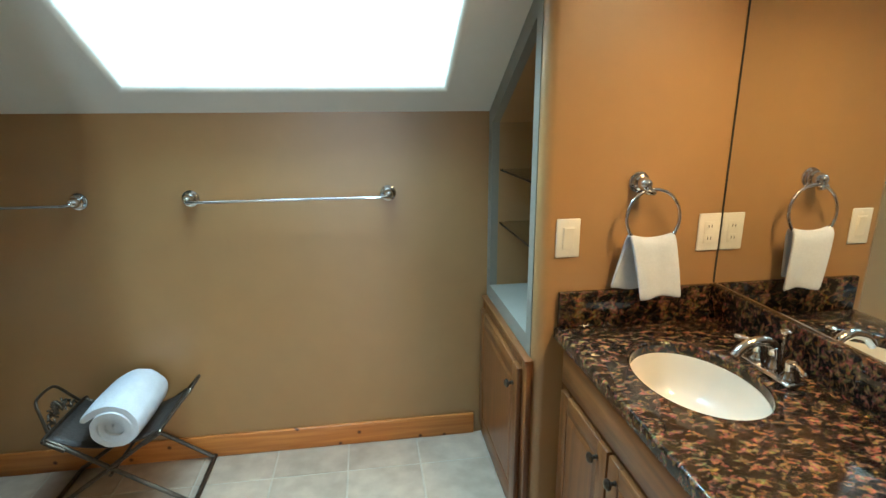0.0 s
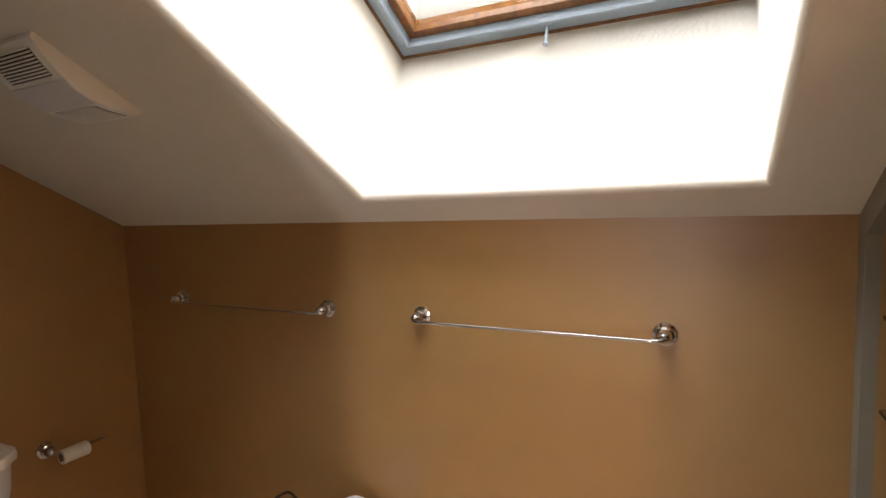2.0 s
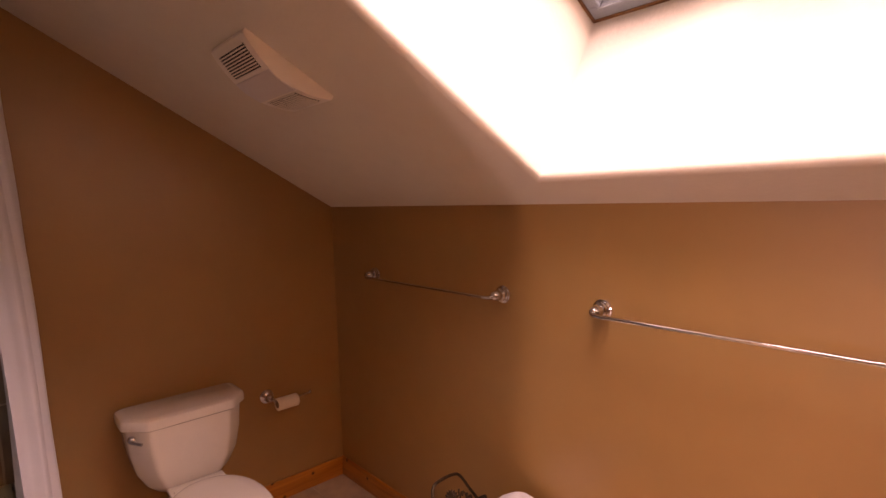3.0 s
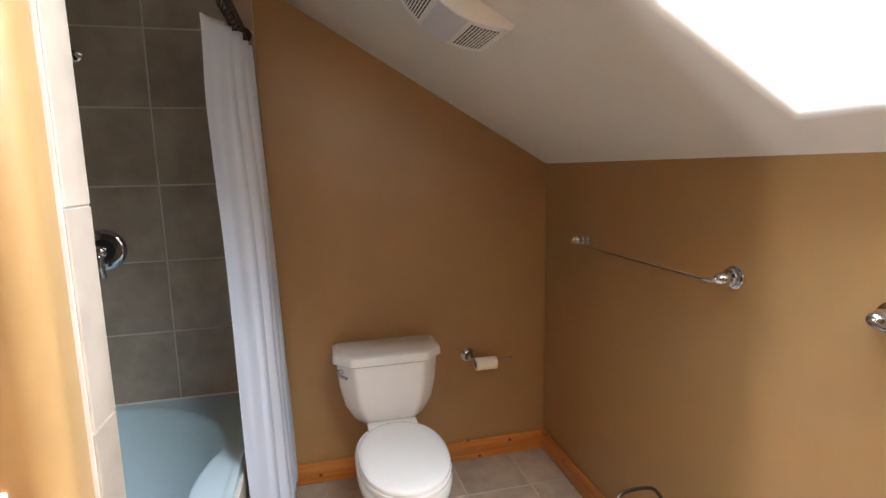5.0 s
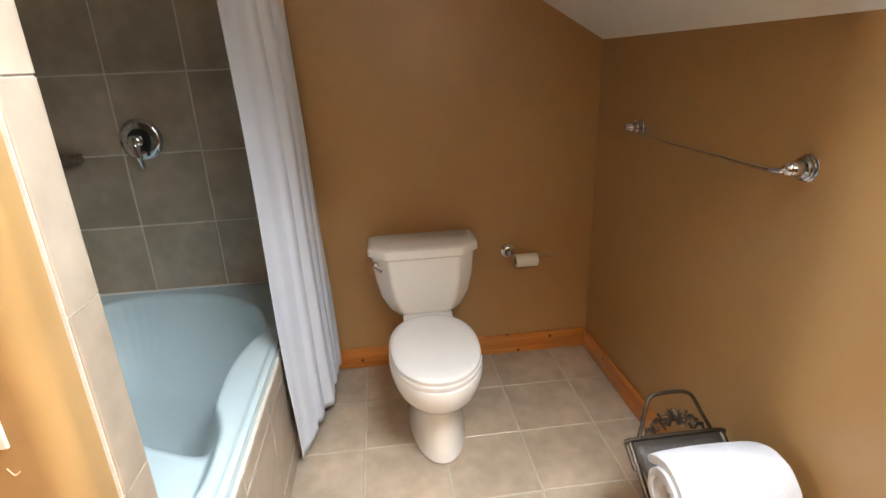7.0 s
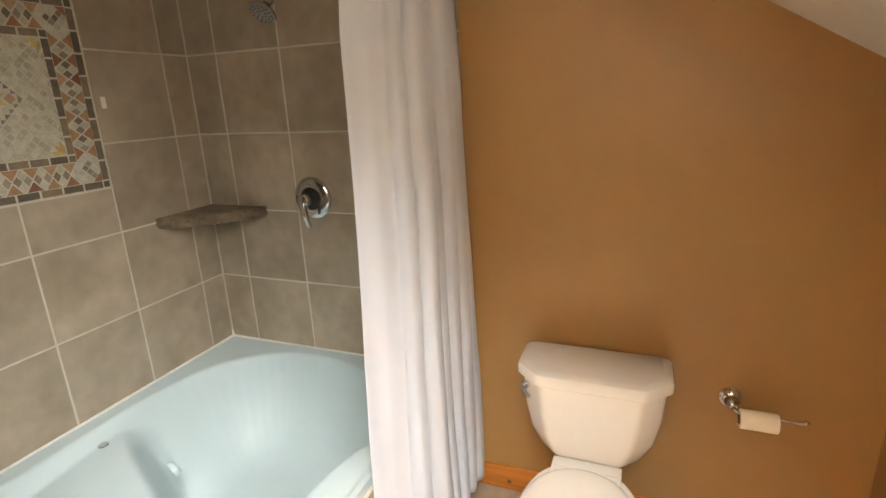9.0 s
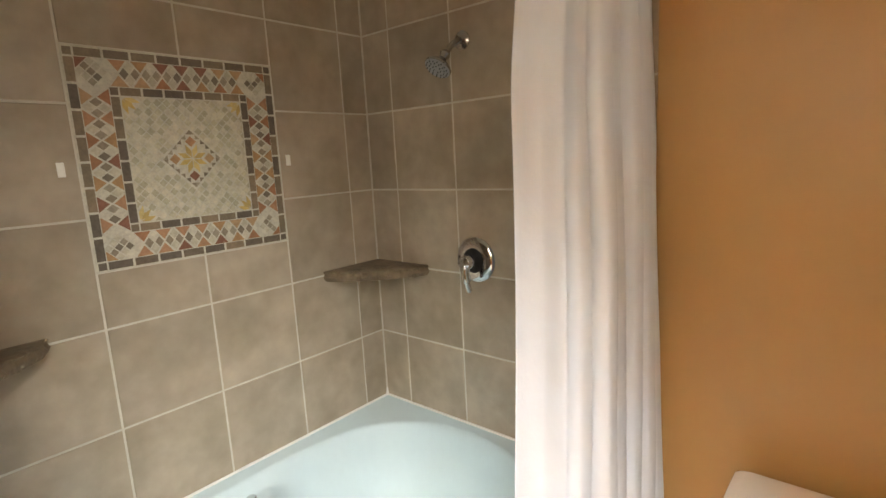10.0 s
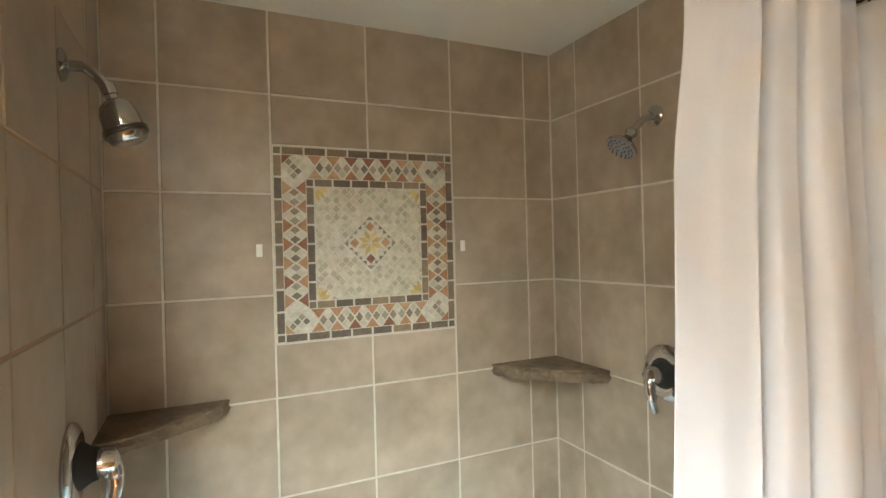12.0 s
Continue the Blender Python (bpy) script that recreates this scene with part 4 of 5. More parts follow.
def counter():
    bm = B()
    x0, x1, y0, y1 = CX0, X_E, CY0, Y_OR
    angs = sorted([k * math.tau / 72 for k in range(72)] + [math.atan2(yy - SY, xx - SX) % math.tau for xx in (x0, x1) for yy in (y0, y1)])
    ins, outs = [], []
    for a in angs:
        c, s = math.cos(a), math.sin(a)
        r = 1 / math.hypot(c / SA, s / SB)
        ins.append(bm.verts.new((SX + r * c, SY + r * s, CT)))
        k = min(((x1 - SX) / c if c > 1e-9 else 9e9), ((x0 - SX) / c if c < -1e-9 else 9e9), ((y1 - SY) / s if s > 1e-9 else 9e9), ((y0 - SY) / s if s < -1e-9 else 9e9))
        outs.append(bm.verts.new((SX + k * c, SY + k * s, CT)))
    n = len(angs)
    fs = [bm.faces.new((ins[k], outs[k], outs[(k + 1) % n], ins[(k + 1) % n])) for k in range(n)]
    ret = bmesh.ops.extrude_face_region(bm, geom=fs)
    bmesh.ops.translate(bm, verts=[v for v in ret["geom"] if isinstance(v, bmesh.types.BMVert)], vec=(0, 0, -0.035))
    bmesh.ops.recalc_face_normals(bm, faces=bm.faces[:])
    es = [e for e in bm.edges if all(abs(v.co.z - CT) < 1e-5 for v in e.verts) and e.calc_face_angle(0) > 1.2]
    bmesh.ops.bevel(bm, geom=es, offset=0.009, segments=4, affect="EDGES", profile=0.5)
    tagged(part("countertop", bm, GRANITE, at=(0.9, 0.6, 0.76)), "polished dark brown granite worktop with rust flecks", "countertop")
    tagged(part("backsplash", box(B(), X_E - 0.02, X_E + 0.0005, CY0, Y_OR, CT, CT + 0.115, 0.003), GRANITE, at=(X_E - 0.01, 0.6, CT)), "polished brown granite backsplash below the mirror", "backsplash")
    tagged(part("side_splash", box(B(), CX0 + 0.008, X_E - 0.021, Y_OR - 0.02, Y_OR, CT, CT + 0.115, 0.003), GRANITE, at=(0.9, Y_OR - 0.01, CT)), "polished brown granite splash against the end wall", "backsplash")


counter()


def sink():
    bm = B()
    rings = []
    for f, z in ((1.06, CT - 0.036), (1.0, CT - 0.036), (0.985, CT - 0.045), (0.95, CT - 0.075), (0.86, CT - 0.115), (0.68, CT - 0.145), (0.42, CT - 0.160), (0.16, CT - 0.165)):
        rings.append([bm.verts.new((SX + SA * f * math.cos(k * math.tau / 56), SY + SB * f * math.sin(k * math.tau / 56), z)) for k in range(56)])
    for a, b in zip(rings, rings[1:]):
        for k in range(56):
            bm.faces.new((a[k], a[(k + 1) % 56], b[(k + 1) % 56], b[k]))
    bm.faces.new(rings[-1])
    s = part("sink", bm, BISCUIT, at=(SX, SY, CT - 0.17))
    tagged(s, "oval ivory porcelain undermount sink in the granite", "sink")
    m = s.modifiers.new("thickness", "SOLIDIFY")
    m.thickness, m.offset = 0.008, 0
    part("drain", lathe(B(), (SX, SY, CT - 0.166), (0, 0, 1), [(0, 0.022), (0.004, 0.022), (0.006, 0.016), (0.010, 0.014)], 20), CHROME, s, "chrome drain")


sink()


def faucet():
    fx, fy, z = 1.100, 1.200, CT
    t = thing("faucet", (fx, fy, z), "polished chrome centre-set basin faucet with two lever handles", "faucet")
    part("base", box(B(), fx - 0.028, fx + 0.028, fy - 0.085, fy + 0.085, z, z + 0.014, 0.006, 3), CHROME, t)
    bm = lathe(B(), (fx, fy, z + 0.012), (0, 0, 1), [(0, 0.021), (0.012, 0.019), (0.03, 0.015), (0.045, 0.014)], 20)
    tube(bm, curve([(fx, fy, z + 0.045), (fx - 0.006, fy, z + 0.075), (fx - 0.04, fy, z + 0.092), (fx - 0.085, fy, z + 0.082), (fx - 0.112, fy, z + 0.055)]), [0.014] * 8 + [0.0135] * 8 + [0.013] * 8 + [0.0125] * 8 + [0.012], 14)
    part("spout", bm, CHROME, t)
    for s in (-1, 1):
        h = part("handle", lathe(B(), (fx, fy + s * 0.055, z + 0.012), (0, 0, 1), [(0, 0.020), (0.006, 0.021), (0.016, 0.015), (0.03, 0.013), (0.038, 0.016), (0.046, 0.015), (0.052, 0.008)], 20), CHROME, t)
        bm = tube(B(), curve([(fx, fy + s * 0.055, z + 0.052), (fx - 0.01, fy + s * 0.085, z + 0.058), (fx - 0.02, fy + s * 0.118, z + 0.052)]), [0.008] * 6 + [0.0065] * 6 + [0.0075] * 4 + [0.005], 12)
        part("lever", bm, CHROME, h)
    bm = cyl(B(), (fx + 0.022, fy, z + 0.012), (fx + 0.022, fy, z + 0.105), 0.004)
    lathe(bm, (fx + 0.022, fy, z + 0.103), (0, 0, 1), [(0, 0.005), (0.004, 0.012), (0.010, 0.013), (0.014, 0.007)], 16)
    part("lift_rod", bm, CHROME, t)


faucet()
mir = part("mirror", box(B(), X_E - 0.004, X_E + 0.002, CY0 + 0.02, Y_OR - 0.004, CT + 0.117, 2.10), MIRROR, at=(X_E, 0.6, CT + 0.117), smooth=False)
tagged(mir, "large frameless wall mirror standing on the backsplash", "mirror")
part("edge_channel", box(B(), X_E - 0.007, X_E + 0.001, CY0 + 0.02, Y_OR - 0.004, CT + 0.1155, CT + 0.1195, 0.001), CHROME, mir)
part("side_channel", box(B(), X_E - 0.006, X_E + 0.001, Y_OR - 0.0045, Y_OR - 0.0005, CT + 0.117, 2.05), DARK, mir)


def door_panel(x, y0, y1, z0, z1, parent, name="door", rail=0.055, arch=0.0, knob=None, d=-1):
    """Frame-and-panel front facing -x at plane x."""
    dr = part(name, box(B(), x + 0.004, x + 0.016, y0 + rail * 0.6, y1 - rail * 0.6, z0 + rail * 0.6, z1 - rail * 0.6), ALDER, parent, smooth=False)
    for ya, yb in ((y0, y0 + rail), (y1 - rail, y1)):
        part("stile", box(B(), x, x + 0.018, ya, yb, z0, z1, 0.003), ALDER, dr)
    for za, zb in ((z0, z0 + rail), (z1 - rail, z1)):
        part("rail", box(B(), x + 0.0005, x + 0.0175, y0 + rail, y1 - rail, za, zb, 0.003), ALDER_Y, dr)
    bm = box(B(), x + 0.0035, x + 0.012, y0 + rail - 0.002, y1 - rail + 0.002, z0 + rail - 0.002, z1 - rail + 0.002)
    fs = [f for f in bm.faces if f.calc_center_median().x < x + 0.004]
    r = bmesh.ops.inset_region(bm, faces=fs, thickness=0.028, depth=0.0)
    bmesh.ops.translate(bm, verts=list({v for f in fs for v in f.verts}), vec=(-0.005, 0, 0))
    part("panel", bm, ALDER, dr, smooth=False)
    if knob:
        ky, kz = knob
        part("knob", lathe(B(), (x, ky, kz), (-1, 0, 0), [(0, 0.007), (0.003, 0.008), (0.006, 0.005), (0.014, 0.006), (0.018, 0.014), (0.024, 0.015), (0.029, 0.010), (0.031, 0.003)], 18), BRONZE, dr, "dark bronze knob")
    return dr


VX = 0.695
sinkcab = thing("vanity_cabinet", (0.92, 1.2, 0), "honey brown alder sink cabinet with two closed doors", "cabinet", "vanity cabinets")
bm = box(B(), VX + 0.001, VX + 0.02, 0.842, Y_OR - 0.0005, 0.09, CT - 0.036)
box(bm, VX + 0.02, X_E, 0.842, 0.86, 0.09, CT - 0.036)
box(bm, VX + 0.02, X_E, Y_OR - 0.018, Y_OR - 0.0005, 0.09, CT - 0.036)
box(bm, VX + 0.02, X_E, 0.86, Y_OR - 0.018, 0.09, 0.11)
part("body", bm, ALDER, sinkcab, smooth=False)
part("toe_kick", box(B(), VX + 0.07, X_E, 0.842, Y_OR - 0.0005, 0.0, 0.089), ALDER_Y, sinkcab, smooth=False)
dp = part("false_front", box(B(), VX - 0.018, VX, 0.88, 1.535, 0.628, 0.742, 0.005), ALDER_Y, sinkcab)
door_panel(VX - 0.018, 1.213, 1.535, 0.12, 0.60, sinkcab, knob=(1.262, 0.552))
door_panel(VX - 0.018, 0.88, 1.203, 0.12, 0.60, sinkcab, knob=(1.156, 0.552))
drawers = thing("vanity_drawer_unit", (0.92, 0.3, 0), "honey brown alder drawer unit beside the sink cabinet", "cabinet", "vanity cabinets")
part("body", box(B(), VX + 0.001, X_E, CY0 + 0.02, 0.840, 0.09, CT - 0.036), ALDER, drawers, smooth=False)
part("toe_kick", box(B(), VX + 0.07, X_E, CY0 + 0.02, 0.840, 0.0, 0.089), ALDER_Y, drawers, smooth=False)
for k, (za, zb) in enumerate(((0.12, 0.34), (0.36, 0.60), (0.628, 0.742))):
    f = part("drawer", box(B(), VX - 0.018, VX, CY0 + 0.06, 0.80, za, zb, 0.005), ALDER_Y, drawers)
    part("knob", lathe(B(), (VX - 0.018, 0.27, (za + zb) / 2), (-1, 0, 0), [(0, 0.007), (0.006, 0.005), (0.014, 0.006), (0.018, 0.014), (0.024, 0.015), (0.031, 0.003)], 18), BRONZE, f, "dark bronze knob")

# cabinet under the niche
nc = thing("niche_cabinet", (0.58, 1.9, 0), "alder wood cabinet front with one closed door below the niche", "cabinet")
bm = B()
for a in ((1.585, 1.64, 0.0, 0.665), (2.175, 2.222, 0.0, 0.665), (1.64, 2.175, 0.0, 0.09), (1.64, 2.175, 0.62, 0.665)):
    box(bm, 0.580, X_NI, *a, 0.0025)
part("face_frame", bm, ALDER, nc)
part("top_moulding", box(B(), 0.572, X_NI - 0.0005, 1.583, 2.224, 0.665, 0.678, 0.003), ALDER_Y, nc)
door_panel(0.562, 1.63, 2.185, 0.08, 0.63, nc, rail=0.06, knob=(1.675, 0.555))

for z in (1.0, 1.217):
    g = part("glass_shelf", box(B(), X_NI + 0.035, 0.975, NY0 + 0.001, NY1 - 0.001, z, z + 0.008, 0.001), GLASS, at=(0.78, 1.92, z), smooth=False)
    tagged(g, "clear glass shelf inside the dark niche", "shelf", "glass shelves in the niche")
    for x in (X_NI + 0.06, 0.93):
        for y, d in ((NY0, 1), (NY1, -1)):
            bm = lathe(B(), (x, y, z - 0.005), (0, d, 0), [(0, 0.004), (0.012, 0.004), (0.014, 0.0035)], 10)
            part("shelf_pin", bm, PINE, g, "small wooden pin")

# ---- towel ring and hand towel ----
def towel_ring():
    px, pz, y = 0.900, 1.240, Y_OR
    t = thing("towel_ring", (px, y, pz), "polished chrome towel ring on a bell-shaped post", "towel ring")
    part("post", knob_post(B(), (px, y, pz), (0, -1, 0)), CHROME, t)
    bm = lathe(B(), (px + 0.006, y - 0.060, pz - 0.022), (1, 0, -0.2), [(-0.016, 0.006), (-0.012, 0.009), (0.012, 0.009), (0.016, 0.006)], 14)
    tube(bm, [(px, y - 0.058, pz), (px + 0.006, y - 0.060, pz - 0.024)], 0.008, 10)
    part("hinge", bm, CHROME, t)
    cx, cz, r = 0.924, 1.142, 0.083
    bm = tube(B(), [(cx + r * math.sin(a), y - 0.058 + 0.006 * math.cos(a), cz + r * math.cos(a)) for a in [k * math.tau / 48 for k in range(48)]], 0.0052, 10, closed=True)
    part("ring", bm, CHROME, t)


towel_ring()


def hand_towel():
    """Folded cloth hung through the ring: a front and a back flap over one bend."""
    zt, cx, y = 1.084, 0.922, Y_OR - 0.058
    bm = B()
    prof = [(-0.030, 0.903, 1)] + [(-0.030 + 0.014 * (k / 8) ** 2, 0.903 + (zt - 0.005 - 0.903) * k / 8, 1) for k in range(1, 9)] + [(-0.008, zt + 0.008, 0), (0.004, zt + 0.009, 0)] + [(0.012 + 0.012 * (1 - k / 8), 0.922 + (zt - 0.922) * k / 8, -1) for k in range(8, -1, -1)]
    rows = []
    n = 26
    for dy, z, side in prof:
        f = (zt - z) / 0.22
        w = 0.070 - 0.008 * min(1, max(0, f)) * side
        sh = 0.036 * f if side > 0 else (-0.034 * f if side < 0 else 0)
        row = []
        for i in range(n + 1):
            u = i / n * 2 - 1
            wave = 0.007 * math.sin(4.2 * u + side * 1.2) * max(0.2, f)
            droop = -0.012 * (1 - u * u) * (f < 0.1)
            row.append(bm.verts.new((cx + sh + u * w, y + dy + wave, z + droop + 0.006 * f * math.sin(2.3 * u + side))))
        rows.append(row)
    for a, b in zip(rows, rows[1:]):
        for i in range(n):
            bm.faces.new((a[i], a[i + 1], b[i + 1], b[i]))
    ob = part("hand_towel", bm, CLOTH, at=(cx, y, 0.83))
    m = ob.modifiers.new("thickness", "SOLIDIFY")
    m.thickness, m.offset = 0.011, 0
    m = ob.modifiers.new("soft", "SUBSURF")
    m.levels = m.render_levels = 1
    tagged(ob, "small white terry hand towel hanging through the ring", "towel")


hand_towel()


# ---- switches and outlets ----
def plate(p, axis, kind, label, category):
    """Wall plate at p, facing -y or +x."""
    t = thing("wall_switch" if kind == "rocker" else "power_outlet", p, label, category)
    def at(bm):
        m = Matrix.Translation(p) @ (Matrix.Identity(4) if axis == "-y" else pose(0, 0, 0, 0, 0, 90))
        bmesh.ops.transform(bm, matrix=m, verts=bm.verts[:])
        return bm
    part("cover_plate", at(box(B(), -0.037, 0.037, -0.006, 0, -0.059, 0.059, 0.0035, 3)), PLASTIC, t)
    part("insert", at(box(B(), -0.0175, 0.0175, -0.0085, -0.003, -0.0345, 0.0345, 0.001)), PLASTIC, t)
    if kind == "rocker":
        bm = B()
        prism(bm, [(-0.0085, -0.031), (-0.0120, 0.031), (-0.006, 0.031), (-0.006, -0.031)], "x", -0.0145, 0.0145)
        part("rocker", at(bm), PLASTIC, t, smooth=False)
    else:
        for z in (-0.019, 0.019):
            o = part("socket", at(box(B(), -0.013, 0.013, -0.0098, -0.007, z - 0.012, z + 0.012, 0.001)), PLASTIC, t)
            # raised near-black bars paint the shade inside the slots
            for x in (-0.005, 0.005):
                part("slot", at(box(B(), x - 0.001, x + 0.001, -0.0103, -0.0090, z - 0.004, z + 0.005)), DARK, o, smooth=False)
    for z in (-0.048, 0.048):
        bm = lathe(B(), (0, -0.005, z), (0, -1, 0), [(0, 0.0035), (0.0018, 0.003), (0.002, 0.001)], 10)
        part("screw", at(bm), PLASTIC, t)


plate((0.688, Y_OR, 1.078), "-y", "rocker", "ivory rocker light switch on the caramel end wall", "light switch")
plate((1.146, Y_OR, 1.079), "-y", "outlet", "ivory power outlet beside the mirror", "outlet")
plate((X_PE, 0.734, 0.997), "+x", "rocker", "ivory rocker light switch on the partition wall", "light switch")

# ---- shower fittings ----
def valve(p, d):
    """Shower mixer at p, facing d along x."""
    t = thing("shower_valve", p, "polished chrome shower mixer with a round plate and lever", "shower valve", "shower mixers")
    x, y, z = p
    part("escutcheon", lathe(B(), p, (d, 0, 0), [(0, 0.083), (0.004, 0.084), (0.010, 0.080), (0.016, 0.066), (0.018, 0.052)], 40), CHROME, t)
    part("hub", lathe(B(), (x + d * 0.017, y, z), (d, 0, 0), [(0, 0.046), (0.004, 0.044), (0.018, 0.034), (0.03, 0.030)], 30), DARK, t, "dark hub")
    h = part("handle", lathe(B(), (x + d * 0.03, y, z), (d, 0, 0), [(0, 0.026), (0.03, 0.027), (0.045, 0.024), (0.052, 0.014)], 26), CHROME, t)
    bm = tube(B(), curve([(x + d * 0.062, y, z + 0.005), (x + d * 0.074, y + 0.004, z - 0.03), (x + d * 0.07, y + 0.008, z - 0.07), (x + d * 0.06, y + 0.010, z - 0.105)]), [0.018] * 8 + [0.015] * 8 + [0.011] * 8 + [0.007], 14)
    part("lever", bm, CHROME, h)


valve((X_WT, 0.322, 1.140), 1)
valve((X_ET, 0.235, 1.125), -1)


def shower_head(p, d, kind):
    x, y, z = p
    t = thing("wall_shower", p, "chrome bell-shaped shower head on a curved arm" if kind == "bell" else "small chrome disc shower head on a short arm", "shower head")
    part("flange", lathe(B(), p, (d, 0, 0), [(0, 0.032), (0.004, 0.032), (0.010, 0.024), (0.014, 0.012)], 26), DARKCHROME, t)
    if kind == "bell":
        a, b = (x + d * 0.078, y + 0.02, z - 0.040), (x + d * 0.150, y + 0.015, z - 0.085)
        part("arm", tube(B(), curve([(x + d * 0.01, y, z), (x + d * 0.045, y + 0.005, z - 0.004), a]), 0.0105, 14), DARKCHROME, t)
        ax = Vector((d * 0.35, 0.05, -1)).normalized()
        part("collar", lathe(B(), Vector(a) - ax * 0.004, ax, [(0, 0.014), (0.02, 0.014), (0.022, 0.011), (0.034, 0.011)], 18), DARKCHROME, t)
        h = part("head", lathe(B(), Vector(a) + ax * 0.026, ax, [(0, 0.012), (0.005, 0.021), (0.013, 0.029), (0.028, 0.034), (0.054, 0.0365), (0.060, 0.0365)], 32), DARKCHROME, t)
        part("band", lathe(B(), Vector(a) + ax * 0.086, ax, [(0, 0.0365), (0.001, 0.040), (0.005, 0.040), (0.006, 0.0375), (0.008, 0.0375), (0.009, 0.040), (0.013, 0.040), (0.014, 0.0365)], 32), BRONZE, h, "dark rubber band")
        part("spray_face", lathe(B(), Vector(a) + ax * 0.100, ax, [(0, 0.0365), (0.010, 0.033), (0.014, 0.027), (0.010, 0.016), (0.013, 0.006)], 32), DARKCHROME, h)
    else:
        a = (x + d * 0.085, y - 0.005, z - 0.05)
        part("arm", tube(B(), curve([(x + d * 0.01, y, z), (x + d * 0.045, y - 0.002, z - 0.014), a]), 0.0105, 14), DARKCHROME, t)
        ax = Vector((d * 0.7, -0.1, -0.9)).normalized()
        part("collar", lathe(B(), Vector(a) - ax * 0.006, ax, [(0, 0.014), (0.012, 0.019), (0.024, 0.014), (0.032, 0.012)], 18), DARKCHROME, t)
        h = part("head", lathe(B(), Vector(a) + ax * 0.024, ax, [(0, 0.013), (0.014, 0.025), (0.026, 0.041), (0.034, 0.047), (0.040, 0.046)], 32), DARKCHROME, t)
        f = part("spray_face", lathe(B(), Vector(a) + ax * 0.063, ax, [(0, 0.045), (0.003, 0.043), (0.004, 0.035)], 32), NOZ, h)
        bm = B()
        q = ax.to_track_quat("Z", "Y")
        for rr, cnt in ((0.014, 6), (0.027, 11), (0.037, 16)):
            for k in range(cnt):
                an = k * math.tau / cnt
                cyl(bm, Vector(a) + ax * 0.066 + q @ Vector((rr * math.cos(an), rr * math.sin(an), 0)), Vector(a) + ax * 0.071 + q @ Vector((rr * math.cos(an), rr * math.sin(an), 0)), 0.0024, 0.0016, 6)
        tagged(part("nozzles", bm, DARK, f), kind="stuff")


NOZ = material("grey_spray_plate", (0.30, 0.31, 0.32), 0.3, 0.3, var=0.05, bump=0)
shower_head((X_WT, 0.30, 1.897), 1, "disc")
shower_head((X_ET, 0.222, 1.892), -1, "bell")


def corner_shelf(cx, d, la, lb, z, label):
    """Rough stone shelf in a corner: la along the long wall, lb along the end wall."""
    bm = B()
    n = 40
    rnd = random.Random(int(la * 1000))
    chip = [rnd.uniform(-1, 1) for _ in range(n + 1)]
    rings = []
    for row, (h, inset) in enumerate(((-0.042, 0.012), (-0.037, 0.006), (-0.024, 0.0), (-0.011, 0.005), (-0.004, 0.0), (0.0, 0.005))):
        pts = [(cx, Y_ST, z + h)]
        for k in range(n + 1):
            a = k / n * math.pi / 2
            r = 1 - 0.17 * math.sin(2 * a) ** 1.2
            jag = 1 + 0.014 * chip[k] + 0.02 * noise.noise(Vector((k * 0.4, row * 1.3, la * 9))) - inset / 0.25
            side = 1 if 0 < k < n else 0
            pts.append((cx + d * la * math.cos(a) * r * jag, Y_ST + lb * math.sin(a) * r * jag, z + h + side * 0.003 * noise.noise(Vector((k * 0.7, row * 2.1, 4)))))
        rings.append([bm.verts.new(p) for p in pts])
    m = n + 2
    for lo, hi in zip(rings, rings[1:]):
        for k in range(m):
            q = (lo[k], lo[(k + 1) % m], hi[(k + 1) % m], hi[k])
            bm.faces.new(q)
    bm.faces.new(rings[0][::-1])
    bm.faces.new(rings[-1])
    tagged(part("corner_shelf", bm, SHELF, at=(cx, Y_ST, z - 0.042), smooth=False), label, "shelf", "stone corner shelves")


corner_shelf(X_WT, 1, 0.285, 0.297, 1.098, "brown rough-edged stone corner shelf on the tiled walls")
corner_shelf(X_ET, -1, 0.300, 0.230, 1.100, "brown rough-edged stone corner shelf on the tiled walls")

for x in (-1.092, -1.772):
    bm = box(B(), x - 0.009, x + 0.009, Y_ST, Y_ST + 0.004, 1.510, 1.548, 0.0018)
    tagged(part("adhesive_strip", bm, WHITEP, at=(x, Y_ST, 1.51)), "small white adhesive strip stuck on the tiles", "adhesive strip", "strips beside the mosaic")

# ---- vanity light above the mirror ----
vl = thing("vanity_light", (X_E, 0.80, 2.06), "bronze wall light with lit frosted cone shades above the mirror", "wall light")
part("back_plate", box(B(), X_E - 0.02, X_E + 0.004, 0.53, 1.07, 2.06 + 0.045, 2.06 + 0.12, 0.006), BRONZE, vl)
for x, y, z in BULBS:
    part("arm", tube(B(), curve([(X_E - 0.01, y, z + 0.13), (X_E - 0.06, y, z + 0.14), (x, y, z + 0.115), (x, y, z + 0.07)]), 0.007), BRONZE, vl)
    bm = B()
    prof = [(0.075, 0.022), (0.055, 0.030), (0.02, 0.055), (-0.052, 0.080)]
    rr = [[bm.verts.new((x + r * math.cos(k * math.tau / 28), y + r * math.sin(k * math.tau / 28), z + h)) for k in range(28)] for h, r in prof]
    for a, b in zip(rr, rr[1:]):
        for k in range(28):
            bm.faces.new((a[k], a[(k + 1) % 28], b[(k + 1) % 28], b[k]))
    bm.faces.new(rr[0])
    s = part("shade", bm, SHADE, vl, "lit frosted glass cone shade")
    m = s.modifiers.new("thickness", "SOLIDIFY")
    m.thickness = 0.003

# ---- tiles ----
TILE_MESH = {}


